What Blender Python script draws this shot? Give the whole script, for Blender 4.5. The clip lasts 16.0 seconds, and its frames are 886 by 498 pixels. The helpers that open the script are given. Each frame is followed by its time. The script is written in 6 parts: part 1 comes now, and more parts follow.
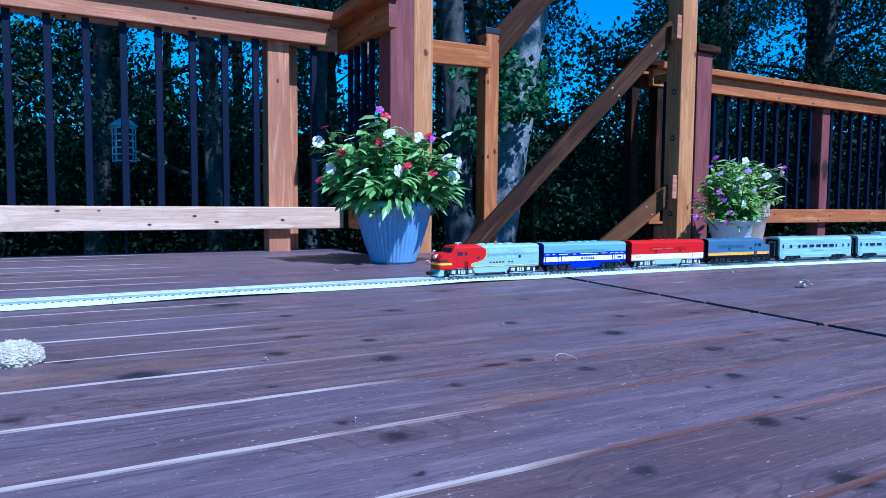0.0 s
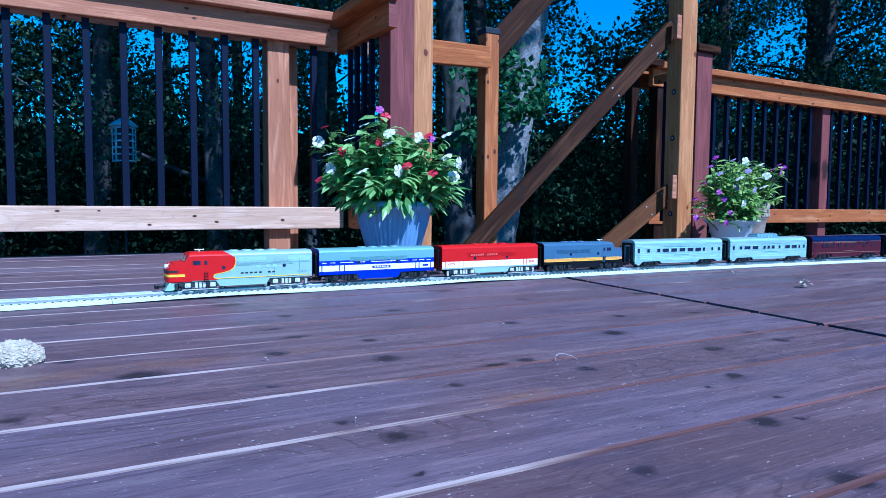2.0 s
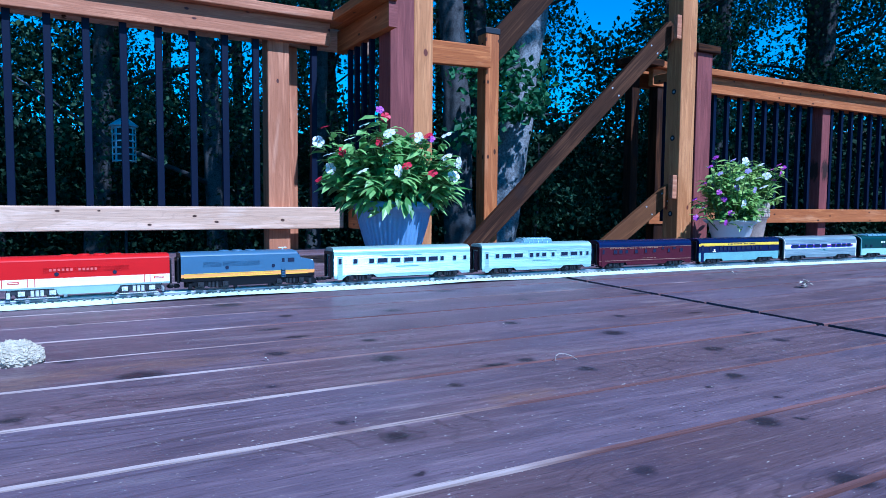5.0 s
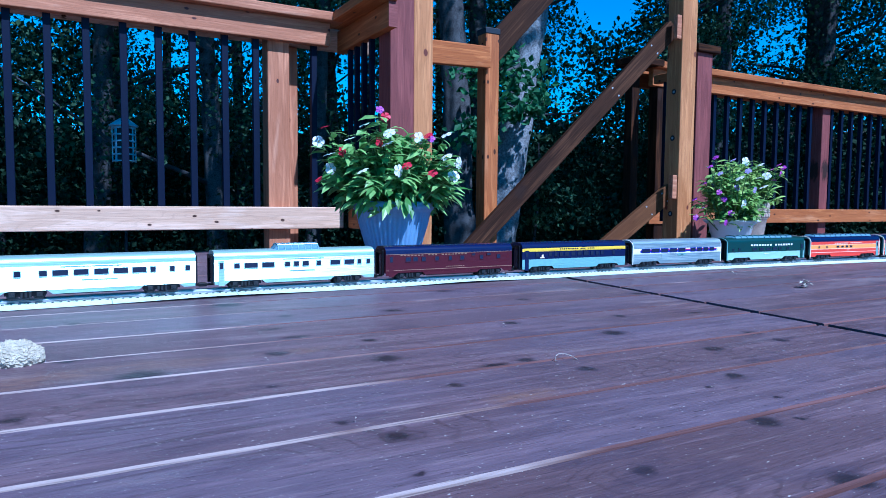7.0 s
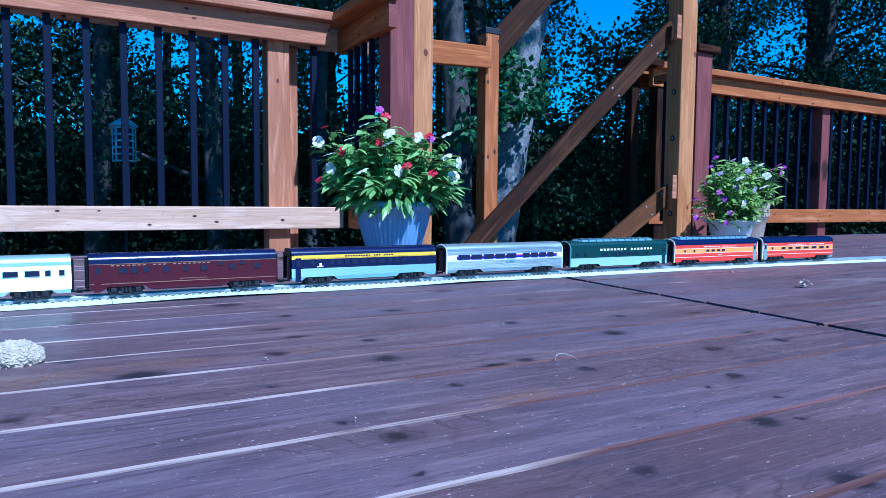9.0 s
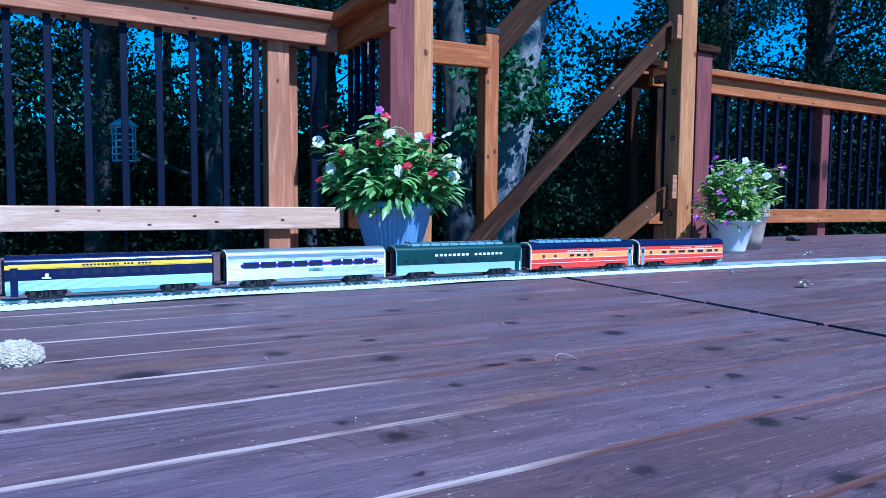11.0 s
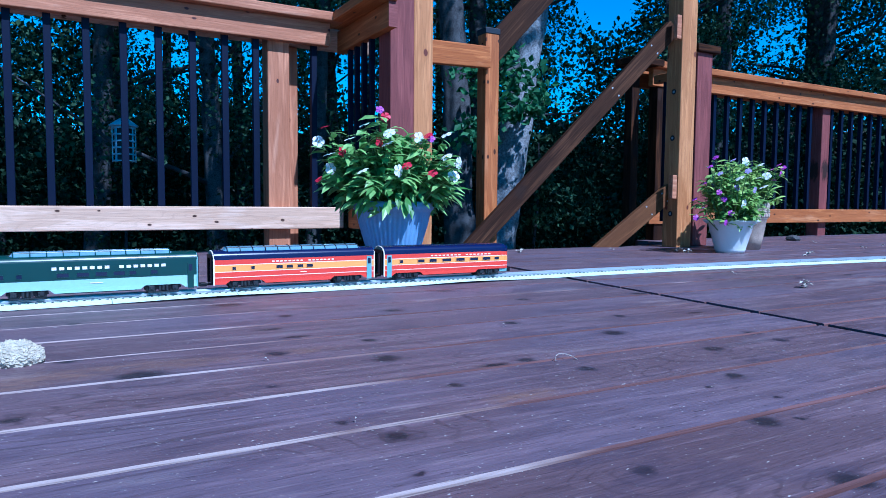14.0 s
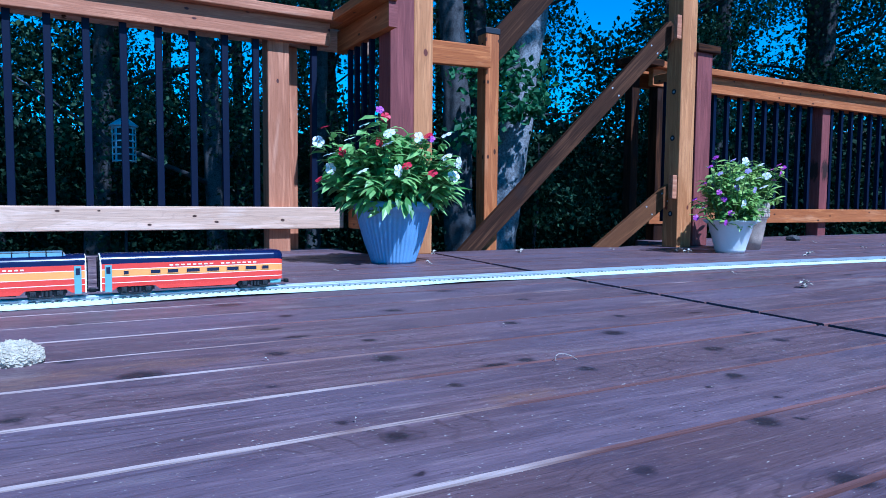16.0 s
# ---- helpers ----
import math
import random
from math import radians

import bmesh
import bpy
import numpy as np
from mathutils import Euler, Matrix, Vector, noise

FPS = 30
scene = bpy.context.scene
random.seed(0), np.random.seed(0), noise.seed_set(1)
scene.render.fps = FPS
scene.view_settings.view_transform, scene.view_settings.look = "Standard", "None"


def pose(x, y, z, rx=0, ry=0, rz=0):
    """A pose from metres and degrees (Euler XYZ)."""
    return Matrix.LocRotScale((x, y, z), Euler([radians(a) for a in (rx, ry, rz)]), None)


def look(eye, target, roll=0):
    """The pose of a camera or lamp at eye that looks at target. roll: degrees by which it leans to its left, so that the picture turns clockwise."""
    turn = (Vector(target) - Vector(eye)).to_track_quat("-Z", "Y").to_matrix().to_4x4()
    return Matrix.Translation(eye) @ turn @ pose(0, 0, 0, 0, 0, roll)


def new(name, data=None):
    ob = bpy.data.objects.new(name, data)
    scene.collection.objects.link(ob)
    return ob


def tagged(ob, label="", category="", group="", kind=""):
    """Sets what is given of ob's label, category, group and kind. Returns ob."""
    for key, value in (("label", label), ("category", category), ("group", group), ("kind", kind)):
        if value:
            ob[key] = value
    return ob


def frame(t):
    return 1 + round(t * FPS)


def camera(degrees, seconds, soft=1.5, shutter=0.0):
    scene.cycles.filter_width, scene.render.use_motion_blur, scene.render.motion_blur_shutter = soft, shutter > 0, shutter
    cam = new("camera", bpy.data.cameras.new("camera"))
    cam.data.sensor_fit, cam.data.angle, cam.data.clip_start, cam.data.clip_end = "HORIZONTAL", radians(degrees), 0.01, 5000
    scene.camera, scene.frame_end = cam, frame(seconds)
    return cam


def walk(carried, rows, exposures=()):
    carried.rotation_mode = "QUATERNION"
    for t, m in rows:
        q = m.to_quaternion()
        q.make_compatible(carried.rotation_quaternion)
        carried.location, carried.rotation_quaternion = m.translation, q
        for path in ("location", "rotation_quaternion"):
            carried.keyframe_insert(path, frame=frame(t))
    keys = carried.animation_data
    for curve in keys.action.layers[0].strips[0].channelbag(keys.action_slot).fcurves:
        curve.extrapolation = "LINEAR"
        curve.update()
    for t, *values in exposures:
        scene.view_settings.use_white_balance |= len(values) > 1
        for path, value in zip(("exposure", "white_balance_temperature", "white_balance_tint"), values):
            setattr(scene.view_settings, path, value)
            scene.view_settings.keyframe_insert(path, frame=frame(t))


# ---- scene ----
cam = camera(66.32, 16.0, soft=0.6)
EYE = Vector((0, 0, 0.212))
VIEW = look(EYE, EYE + Vector((0.4863745, 0.87118315, -0.06693102)), 0.473)
walk(cam, [(0.0, VIEW), (16.0, VIEW)], exposures=[(0.0, 0.58, 4250, 11), (16.0, 0.58, 4250, 11)])

# ---- sky and sun ----
SUN_EL, SUN_AZ = 50.0, 12.0  # degrees; azimuth is measured from straight behind the viewer towards the right
world = bpy.data.worlds.new("sky")
scene.world = world
world.use_nodes = True
wn = world.node_tree.nodes
sky = wn.new("ShaderNodeTexSky")
sky.sky_type, sky.sun_disc = "NISHITA", False
sky.sun_elevation = radians(SUN_EL)
sky.ozone_density, sky.dust_density, sky.air_density = 4.0, 0.0, 0.75
sun_dir = Vector((math.sin(radians(SUN_AZ)) * math.cos(radians(SUN_EL)), -math.cos(radians(SUN_AZ)) * math.cos(radians(SUN_EL)), math.sin(radians(SUN_EL))))
sky.sun_rotation = math.atan2(sun_dir.x, sun_dir.y)
deep = wn.new("ShaderNodeHueSaturation")  # a deep, clear summer blue
deep.inputs["Hue"].default_value, deep.inputs["Saturation"].default_value = 0.474, 1.40
world.node_tree.links.new(sky.outputs[0], deep.inputs["Color"])
world.node_tree.links.new(deep.outputs[0], wn["Background"].inputs[0])
wn["Background"].inputs[1].default_value = 0.098
sun = new("sun", bpy.data.lights.new("sun", "SUN"))
sun.data.energy, sun.data.angle, sun.data.color = 4.4, radians(0.55), (1.0, 0.95, 0.88)
sun.matrix_basis = look(sun_dir * 20, (0, 0, 0))


# ---- materials ----
def plain(name, color, rough=0.5, metal=0.0, var=0.12, scale=30.0, bump=0.0, spec=0.5):
    """A paint, plastic or mineral with mottling at two scales and fine relief."""
    m = bpy.data.materials.new(name)
    m.use_nodes = True
    n, l = m.node_tree.nodes, m.node_tree.links
    b = n["Principled BSDF"]
    tc = n.new("ShaderNodeTexCoord")
    big, small = n.new("ShaderNodeTexNoise"), n.new("ShaderNodeTexNoise")
    big.inputs["Scale"].default_value, small.inputs["Scale"].default_value = scale, scale * 9
    for t in (big, small):
        l.new(tc.outputs["Object"], t.inputs["Vector"])
        t.inputs["Detail"].default_value = 4
    mix = n.new("ShaderNodeMath")
    mix.operation = "ADD"
    l.new(big.outputs["Fac"], mix.inputs[0])
    l.new(small.outputs["Fac"], mix.inputs[1])
    ramp = n.new("ShaderNodeValToRGB")
    ramp.color_ramp.elements[0].position, ramp.color_ramp.elements[1].position = 0.3, 0.7
    ramp.color_ramp.elements[0].color = (*[c * (1 - var) for c in color], 1)
    ramp.color_ramp.elements[1].color = (*[min(1, c * (1 + var)) for c in color], 1)
    half = n.new("ShaderNodeMath")
    half.operation = "MULTIPLY"
    half.inputs[1].default_value = 0.5
    l.new(mix.outputs[0], half.inputs[0])
    l.new(half.outputs[0], ramp.inputs[0])
    l.new(ramp.outputs[0], b.inputs["Base Color"])
    b.inputs["Roughness"].default_value, b.inputs["Metallic"].default_value = rough, metal
    b.inputs["Specular IOR Level"].default_value = spec
    if bump:
        bp = n.new("ShaderNodeBump")
        bp.inputs["Strength"].default_value, bp.inputs["Distance"].default_value = bump, 0.003
        l.new(small.outputs["Fac"], bp.inputs["Height"])
        l.new(bp.outputs[0], b.inputs["Normal"])
    return m


# knots in the deck boards: x, y, radius; and brown scuffed patches: x, y, half length, half width
KNOTS = [(0.563, 1.208, 0.014), (0.801, 1.431, 0.015), (0.692, 0.987, 0.011), (0.889, 1.226, 0.011), (0.407, 0.958, 0.009), (0.255, 0.93, 0.013), (0.355, 1.236, 0.010), (0.203, 0.766, 0.006), (0.378, 0.832, 0.016), (0.543, 0.74, 0.011), (0.587, 0.664, 0.010), (0.789, 0.833, 0.017),
         (0.393, 0.672, 0.008), (0.259, 0.549, 0.013), (0.835, 0.672, 0.014), (0.728, 0.552, 0.012), (0.599, 0.42, 0.014), (0.998, 0.727, 0.011), (1.199, 1.183, 0.017), (0.286, 1.426, 0.026)]
KNOTS += [(0.009, 1.322, 0.011), (0.238, 0.463, 0.004), (0.688, 0.466, 0.004), (0.531, 0.293, 0.015), (-0.05, 0.76, 0.009), (0.077, 0.888, 0.022), (-0.001, 1.011, 0.010), (0.655, 0.531, 0.005), (0.401, 0.384, 0.009), (0.988, 0.669, 0.011),
          (0.23, 0.61, 0.005), (0.92, 0.956, 0.009), (0.642, 0.407, 0.005)]
SCUFFS = [(0.06, 0.93, 0.16, 0.036), (0.28, 0.93, 0.07, 0.022), (-0.12, 0.90, 0.10, 0.03), (0.44, 0.60, 0.05, 0.02)]


def wood(name, light, dark, knot=(0.03, 0.015, 0.01), rough=0.6, grain=1.0, knots=2.2, wear=None, spec=0.5, flat=False, fade=None):
    """Sawn wood, its grain along the piece's own x; wear: colour of rubbed, faded patches."""
    m = bpy.data.materials.new(name)
    m.use_nodes = True
    n, l = m.node_tree.nodes, m.node_tree.links
    b = n["Principled BSDF"]
    tc, oi = n.new("ShaderNodeTexCoord"), n.new("ShaderNodeObjectInfo")
    shift = n.new("ShaderNodeVectorMath")
    shift.operation = "MULTIPLY_ADD"
    comb = n.new("ShaderNodeCombineXYZ")
    for i in range(3):
        l.new(oi.outputs["Random"], comb.inputs[i])
    l.new(comb.outputs[0], shift.inputs[0])
    shift.inputs[1].default_value = (37.0, 11.0, 5.0)
    l.new(tc.outputs["Object"], shift.inputs[2])

    def mapped(sc):
        mp = n.new("ShaderNodeMapping")
        mp.inputs["Scale"].default_value = sc
        l.new(shift.outputs[0], mp.inputs[0])
        return mp

    def noise_at(sc, scale, detail=5, dist=0.0):
        t = n.new("ShaderNodeTexNoise")
        l.new(mapped(sc).outputs[0], t.inputs["Vector"])
        t.inputs["Scale"].default_value, t.inputs["Detail"].default_value, t.inputs["Distortion"].default_value = scale, detail, dist
        return t

    def mixc(fac, a, bcol, mode="MIX"):
        x = n.new("ShaderNodeMix")
        x.data_type, x.blend_type = "RGBA", mode
        for sock, val in ((x.inputs[0], fac), (x.inputs[6], a), (x.inputs[7], bcol)):
            if isinstance(val, (tuple, float)):
                sock.default_value = (*val, 1) if isinstance(val, tuple) else val
            else:
                l.new(val, sock)
        return x.outputs[2]

    def step(src, lo, hi):
        r = n.new("ShaderNodeMapRange")
        r.inputs[1].default_value, r.inputs[2].default_value = lo, hi
        l.new(src, r.inputs[0])
        return r.outputs[0]

    fine = noise_at((7.0, 60, 60) if flat else (1.2, 42, 42), 3.0 * grain, 6, 0.6)
    rings = noise_at((0.7, 11, 11), 2.2 * grain, 3, 1.6)
    patch = noise_at((1.0, 2.5, 2.5), 2.0, 4)
    vor = n.new("ShaderNodeTexVoronoi")
    split, both, face = n.new("ShaderNodeSeparateXYZ"), n.new("ShaderNodeMath"), n.new("ShaderNodeCombineXYZ")
    l.new(mapped((1.0, 2.6, 2.6) if flat else (1.0, 1.7, 1.7)).outputs[0], split.inputs[0])
    l.new(split.outputs[1], both.inputs[0])
    l.new(split.outputs[2], both.inputs[1])
    l.new(split.outputs[0], face.inputs[0])
    l.new(both.outputs[0], face.inputs[1])
    l.new(face.outputs[0], vor.inputs["Vector"])
    vor.voronoi_dimensions = "2D"
    vor.inputs["Scale"].default_value = knots
    base = mixc(step(fine.outputs["Fac"], 0.05 if flat else 0.3, 0.95 if flat else 0.72), dark, light)
    base = mixc(step(rings.outputs["Fac"], 0.42, 0.5), base, mixc(0.75, base, tuple(c * 0.8 for c in dark)))
    base = mixc(step(patch.outputs["Fac"], 0.35, 0.7), base, mixc(0.55, base, tuple(0.5 * (p + q) for p, q in zip(light, dark))))
    if flat:
        bloom = noise_at((0.8, 1.6, 1.6), 1.7, 5)
        base = mixc(step(bloom.outputs["Fac"], 0.48, 0.66), base, mixc(0.40, base, (0.155, 0.128, 0.190)))
        streak = noise_at((4.0, 60, 60), 2.6, 6, 0.8)
        base = mixc(step(streak.outputs["Fac"], 0.60, 0.72), base, mixc(0.28, base, (0.40, 0.30, 0.30)))
    if wear:
        scuff = noise_at((1.0, 5.0, 5.0), 3.5, 8, 0.3)
        base = mixc(step(scuff.outputs["Fac"], 0.60, 0.95), base, wear)
        if fade:
            sep, add = n.new("ShaderNodeSeparateXYZ"), n.new("ShaderNodeMath")
            l.new(tc.outputs["Object"], sep.inputs[0])
            add.operation = "ADD"
            l.new(step(sep.outputs[0], fade[1], fade[0]), add.inputs[0])
            l.new(step(scuff.outputs["Fac"], 0.2, 0.8), add.inputs[1])
            base = mixc(step(add.outputs[0], 0.75, 1.15), base, wear)
    near = None
    if flat:
        jitter = noise_at((22.0, 22.0, 22.0), 2.0, 3)
        bent = n.new("ShaderNodeVectorMath")
        bent.operation = "MULTIPLY_ADD"
        l.new(jitter.outputs["Color"], bent.inputs[0])
        bent.inputs[1].default_value = (0.022, 0.022, 0.0)
        moved = n.new("ShaderNodeVectorMath")
        moved.inputs[1].default_value = (-0.011, -0.011, 0.0)
        l.new(tc.outputs["Object"], bent.inputs[2])
        l.new(bent.outputs[0], moved.inputs[0])

        def nearest(spots):
            """The least distance to any spot, in the spot's own radii."""
            least = None
            for x, y, rx, ry in spots:
                mp, ln = n.new("ShaderNodeMapping"), n.new("ShaderNodeVectorMath")
                mp.vector_type, ln.operation = "TEXTURE", "LENGTH"
                mp.inputs["Location"].default_value, mp.inputs["Scale"].default_value = (x, y, 0), (rx, ry, 9.0)
                l.new(moved.outputs[0], mp.inputs[0])
                l.new(mp.outputs[0], ln.inputs[0])
                if least is None:
                    least = ln.outputs["Value"]
                    continue
                low = n.new("ShaderNodeMath")
                low.operation = "MINIMUM"
                l.new(least, low.inputs[0])
                l.new(ln.outputs["Value"], low.inputs[1])
                least = low.outputs[0]
            return least
        rub = nearest(SCUFFS)
        mottle = noise_at((9.0, 30.0, 30.0), 4.0, 5)
        patchy = n.new("ShaderNodeMath")
        patchy.operation = "MULTIPLY"
        l.new(step(rub, 1.25, 0.5), patchy.inputs[0])
        l.new(step(mottle.outputs["Fac"], 0.32, 0.62), patchy.inputs[1])
        base = mixc(patchy.outputs[0], base, (0.19, 0.105, 0.085))
        near = nearest([(x, y, r * 1.25, r * 1.15) for x, y, r in KNOTS])
        base = mixc(step(near, 2.4, 0.8), base, mixc(0.5, base, (0.085, 0.055, 0.075)))
        base = mixc(step(near, 1.25, 0.55), base, (0.026, 0.018, 0.024))
    ring = noise_at((6.0, 16.0, 16.0), 3.0, 3)
    edge = n.new("ShaderNodeMath")
    edge.operation = "MULTIPLY_ADD"
    l.new(ring.outputs["Fac"], edge.inputs[0])
    edge.inputs[1].default_value = 0.17 if flat else 0.10
    l.new(vor.outputs["Distance"], edge.inputs[2])
    pick = n.new("ShaderNodeSeparateColor")
    l.new(vor.outputs["Color"], pick.inputs[0])
    some = n.new("ShaderNodeMath")
    some.operation = "MULTIPLY"
    few = 0.80 if flat else 0.40
    l.new(step(pick.outputs[0], few, few + 0.01), some.inputs[0])
    l.new(step(edge.outputs[0], 0.188 if flat else 0.118, 0.130 if flat else 0.092), some.inputs[1])
    halo = n.new("ShaderNodeMath")
    halo.operation = "MULTIPLY"
    l.new(step(pick.outputs[0], few, few + 0.01), halo.inputs[0])
    l.new(step(edge.outputs[0], 0.28 if flat else 0.20, 0.15 if flat else 0.10), halo.inputs[1])
    base = mixc(halo.outputs[0], base, mixc(0.45, base, dark))
    base = mixc(some.outputs[0], base, knot)
    swirl = noise_at((0.55, 5.0, 5.0), 1.7, 2, 0.5)
    times, part_of, off, size = (n.new("ShaderNodeMath") for _ in range(4))
    for node, op, val in ((times, "MULTIPLY", 13.0 if flat else 22.0), (part_of, "FRACT", 0), (off, "SUBTRACT", 0.5), (size, "ABSOLUTE", 0)):
        node.operation = op
        node.inputs[1].default_value = val
    for a, c in ((times, part_of), (part_of, off), (off, size)):
        l.new(a.outputs[0], c.inputs[0])
    if near:
        wrap = n.new("ShaderNodeMath")
        wrap.operation = "MULTIPLY_ADD"
        l.new(step(near, 6.5, 0.0), wrap.inputs[0])
        wrap.inputs[1].default_value = 0.28
        l.new(swirl.outputs["Fac"], wrap.inputs[2])
        l.new(wrap.outputs[0], times.inputs[0])
    else:
        l.new(swirl.outputs["Fac"], times.inputs[0])
    lines = step(size.outputs[0], 0.13, 0.03)
    if flat:
        zone, area = n.new("ShaderNodeMath"), noise_at((1.3, 2.0, 2.0), 2.3, 2)
        zone.operation = "MULTIPLY"
        l.new(lines, zone.inputs[0])
        l.new(step(area.outputs["Fac"], 0.50, 0.62), zone.inputs[1])
        lines = zone.outputs[0]
    base = mixc(lines, base, mixc(0.5 if flat else 0.16, base, tuple(c * 0.4 for c in dark)))
    hair = noise_at((11.0, 150, 150) if flat else (3.0, 190, 190), 3.0, 3, 0.4)
    base = mixc(step(hair.outputs["Fac"], 0.46, 0.36), base, mixc(0.24 if flat else 0.45, base, tuple(c * 0.45 for c in dark)))
    if flat:
        speck = noise_at((30.0, 60.0, 60.0), 5.0, 2)
        base = mixc(step(speck.outputs["Fac"], 0.69, 0.75), base, (0.42, 0.37, 0.35))
        pits = noise_at((9.0, 70.0, 70.0), 5.0, 3, 0.2)
        base = mixc(step(pits.outputs["Fac"], 0.635, 0.70), base, mixc(0.7, base, (0.035, 0.024, 0.032)))
        stain = noise_at((2.2, 6.0, 6.0), 3.0, 6, 0.6)
        base = mixc(step(stain.outputs["Fac"], 0.54, 0.66), base, mixc(0.42, base, (0.055, 0.038, 0.060)))
    l.new(base, b.inputs["Base Color"])
    rr = step(patch.outputs["Fac"], 0.2, 0.8)
    rm = n.new("ShaderNodeMapRange")
    rm.inputs[3].default_value, rm.inputs[4].default_value = rough - 0.12, rough + 0.12
    l.new(rr, rm.inputs[0])
    l.new(rm.outputs[0], b.inputs["Roughness"])
    b.inputs["Specular IOR Level"].default_value = spec
    bp = n.new("ShaderNodeBump")
    bp.inputs["Strength"].default_value, bp.inputs["Distance"].default_value = 0.40 if flat else 0.35, 0.003
    l.new(fine.outputs["Fac"], bp.inputs["Height"])
    l.new(bp.outputs[0], b.inputs["Normal"])
    return m


def streaky(name, dark, light, rough, metal):
    """Drawn aluminium: tones in long streaks along the piece's own x, the fine ones in the gloss."""
    m = bpy.data.materials.new(name)
    m.use_nodes = True
    n, l = m.node_tree.nodes, m.node_tree.links
    b = n["Principled BSDF"]
    tc, mp, t, r = n.new("ShaderNodeTexCoord"), n.new("ShaderNodeMapping"), n.new("ShaderNodeTexNoise"), n.new("ShaderNodeValToRGB")
    mp.inputs["Scale"].default_value = (14.0, 520.0, 520.0)
    l.new(tc.outputs["Object"], mp.inputs[0])
    l.new(mp.outputs[0], t.inputs["Vector"])
    t.inputs["Scale"].default_value, t.inputs["Detail"].default_value = 1.0, 4
    r.color_ramp.elements[0].position, r.color_ramp.elements[1].position = 0.35, 0.65
    r.color_ramp.elements[0].color, r.color_ramp.elements[1].color = (*dark, 1), (*light, 1)
    l.new(t.outputs["Fac"], r.inputs[0])
    l.new(r.outputs[0], b.inputs["Base Color"])
    spread = n.new("ShaderNodeMapRange")
    spread.inputs[3].default_value, spread.inputs[4].default_value = rough - 0.1, rough + 0.14
    l.new(t.outputs["Fac"], spread.inputs[0])
    l.new(spread.outputs[0], b.inputs["Roughness"])
    b.inputs["Metallic"].default_value = metal
    return m


def leafy(name, dark, light, rough=0.5, trans=0.25, spec=0.4):
    """Leaves or petals, each island a shade of its own; light shines through a little."""
    m = bpy.data.materials.new(name)
    m.use_nodes = True
    n, l = m.node_tree.nodes, m.node_tree.links
    b = n["Principled BSDF"]
    g = n.new("ShaderNodeNewGeometry")
    r = n.new("ShaderNodeValToRGB")
    r.color_ramp.elements[0].color, r.color_ramp.elements[1].color = (*dark, 1), (*light, 1)
    l.new(g.outputs["Random Per Island"], r.inputs[0])
    l.new(r.outputs[0], b.inputs["Base Color"])
    b.inputs["Roughness"].default_value = rough
    b.inputs["Specular IOR Level"].default_value = spec
    tr = n.new("ShaderNodeBsdfTranslucent")
    l.new(r.outputs[0], tr.inputs[0])
    mx = n.new("ShaderNodeMixShader")
    mx.inputs[0].default_value = trans
    l.new(b.outputs[0], mx.inputs[1])
    l.new(tr.outputs[0], mx.inputs[2])
    l.new(mx.outputs[0], n["Material Output"].inputs[0])
    return m


DECK = wood("deck_stain", (0.205, 0.130, 0.148), (0.105, 0.062, 0.074), knot=(0.020, 0.013, 0.018), rough=0.49, knots=3.7, wear=(0.34, 0.265, 0.27), flat=True)
DECK_EDGE = wood("worn_deck_edge", (0.205, 0.098, 0.092), (0.11, 0.050, 0.047), rough=0.8, knots=0.8, spec=0.2, wear=(0.36, 0.275, 0.255), fade=(0.0, 0.50))
CEDAR = wood("cedar", (0.56, 0.205, 0.060), (0.34, 0.095, 0.022), knot=(0.05, 0.018, 0.008), rough=0.62, knots=6.0, spec=0.25, wear=(0.66, 0.32, 0.14))
CEDAR_PALE = wood("faded_cedar", (0.78, 0.55, 0.40), (0.60, 0.36, 0.22), knot=(0.05, 0.02, 0.012), rough=0.65, knots=7.0, spec=0.25, wear=(0.84, 0.66, 0.54))
CEDAR_GOLD = wood("golden_cedar", (0.64, 0.30, 0.115), (0.44, 0.17, 0.055), knot=(0.12, 0.03, 0.02), rough=0.6, knots=4.0, spec=0.25, wear=(0.70, 0.38, 0.15))
CEDAR_ROSE = wood("rosy_cedar", (0.62, 0.285, 0.15), (0.40, 0.145, 0.065), knot=(0.06, 0.02, 0.02), rough=0.62, knots=6.0, spec=0.25, wear=(0.74, 0.44, 0.28))
MAROON = wood("maroon_stained_wood", (0.28, 0.085, 0.070), (0.18, 0.048, 0.042), rough=0.6, knots=0.8, spec=0.25)
# the sloping rails' shaded faces are put into these two browns
ROUGH = wood("rough_shaded_wood", (0.125, 0.054, 0.024), (0.022, 0.009, 0.005), rough=0.75, knots=1.5, spec=0.12)
TAN = wood("tan_shaded_wood", (0.22, 0.095, 0.036), (0.12, 0.046, 0.017), rough=0.7, knots=2.5, spec=0.15)
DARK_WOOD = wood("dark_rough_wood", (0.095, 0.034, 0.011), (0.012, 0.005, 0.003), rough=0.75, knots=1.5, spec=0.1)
BALUSTER = plain("navy_powder_coat", (0.0035, 0.006, 0.020), 0.5, 0.0, 0.15, 30, 0, 0.14)
BARK = plain("grey_bark", (0.060, 0.060, 0.063), 0.95, 0, 0.9, 11, 1.0, 0.1)
# paler than BARK: bluish light on the leaning trunk is put in
BARK_LIT = plain("lit_furrowed_bark", (0.20, 0.205, 0.215), 0.95, 0, 0.95, 38, 1.0, 0.1)
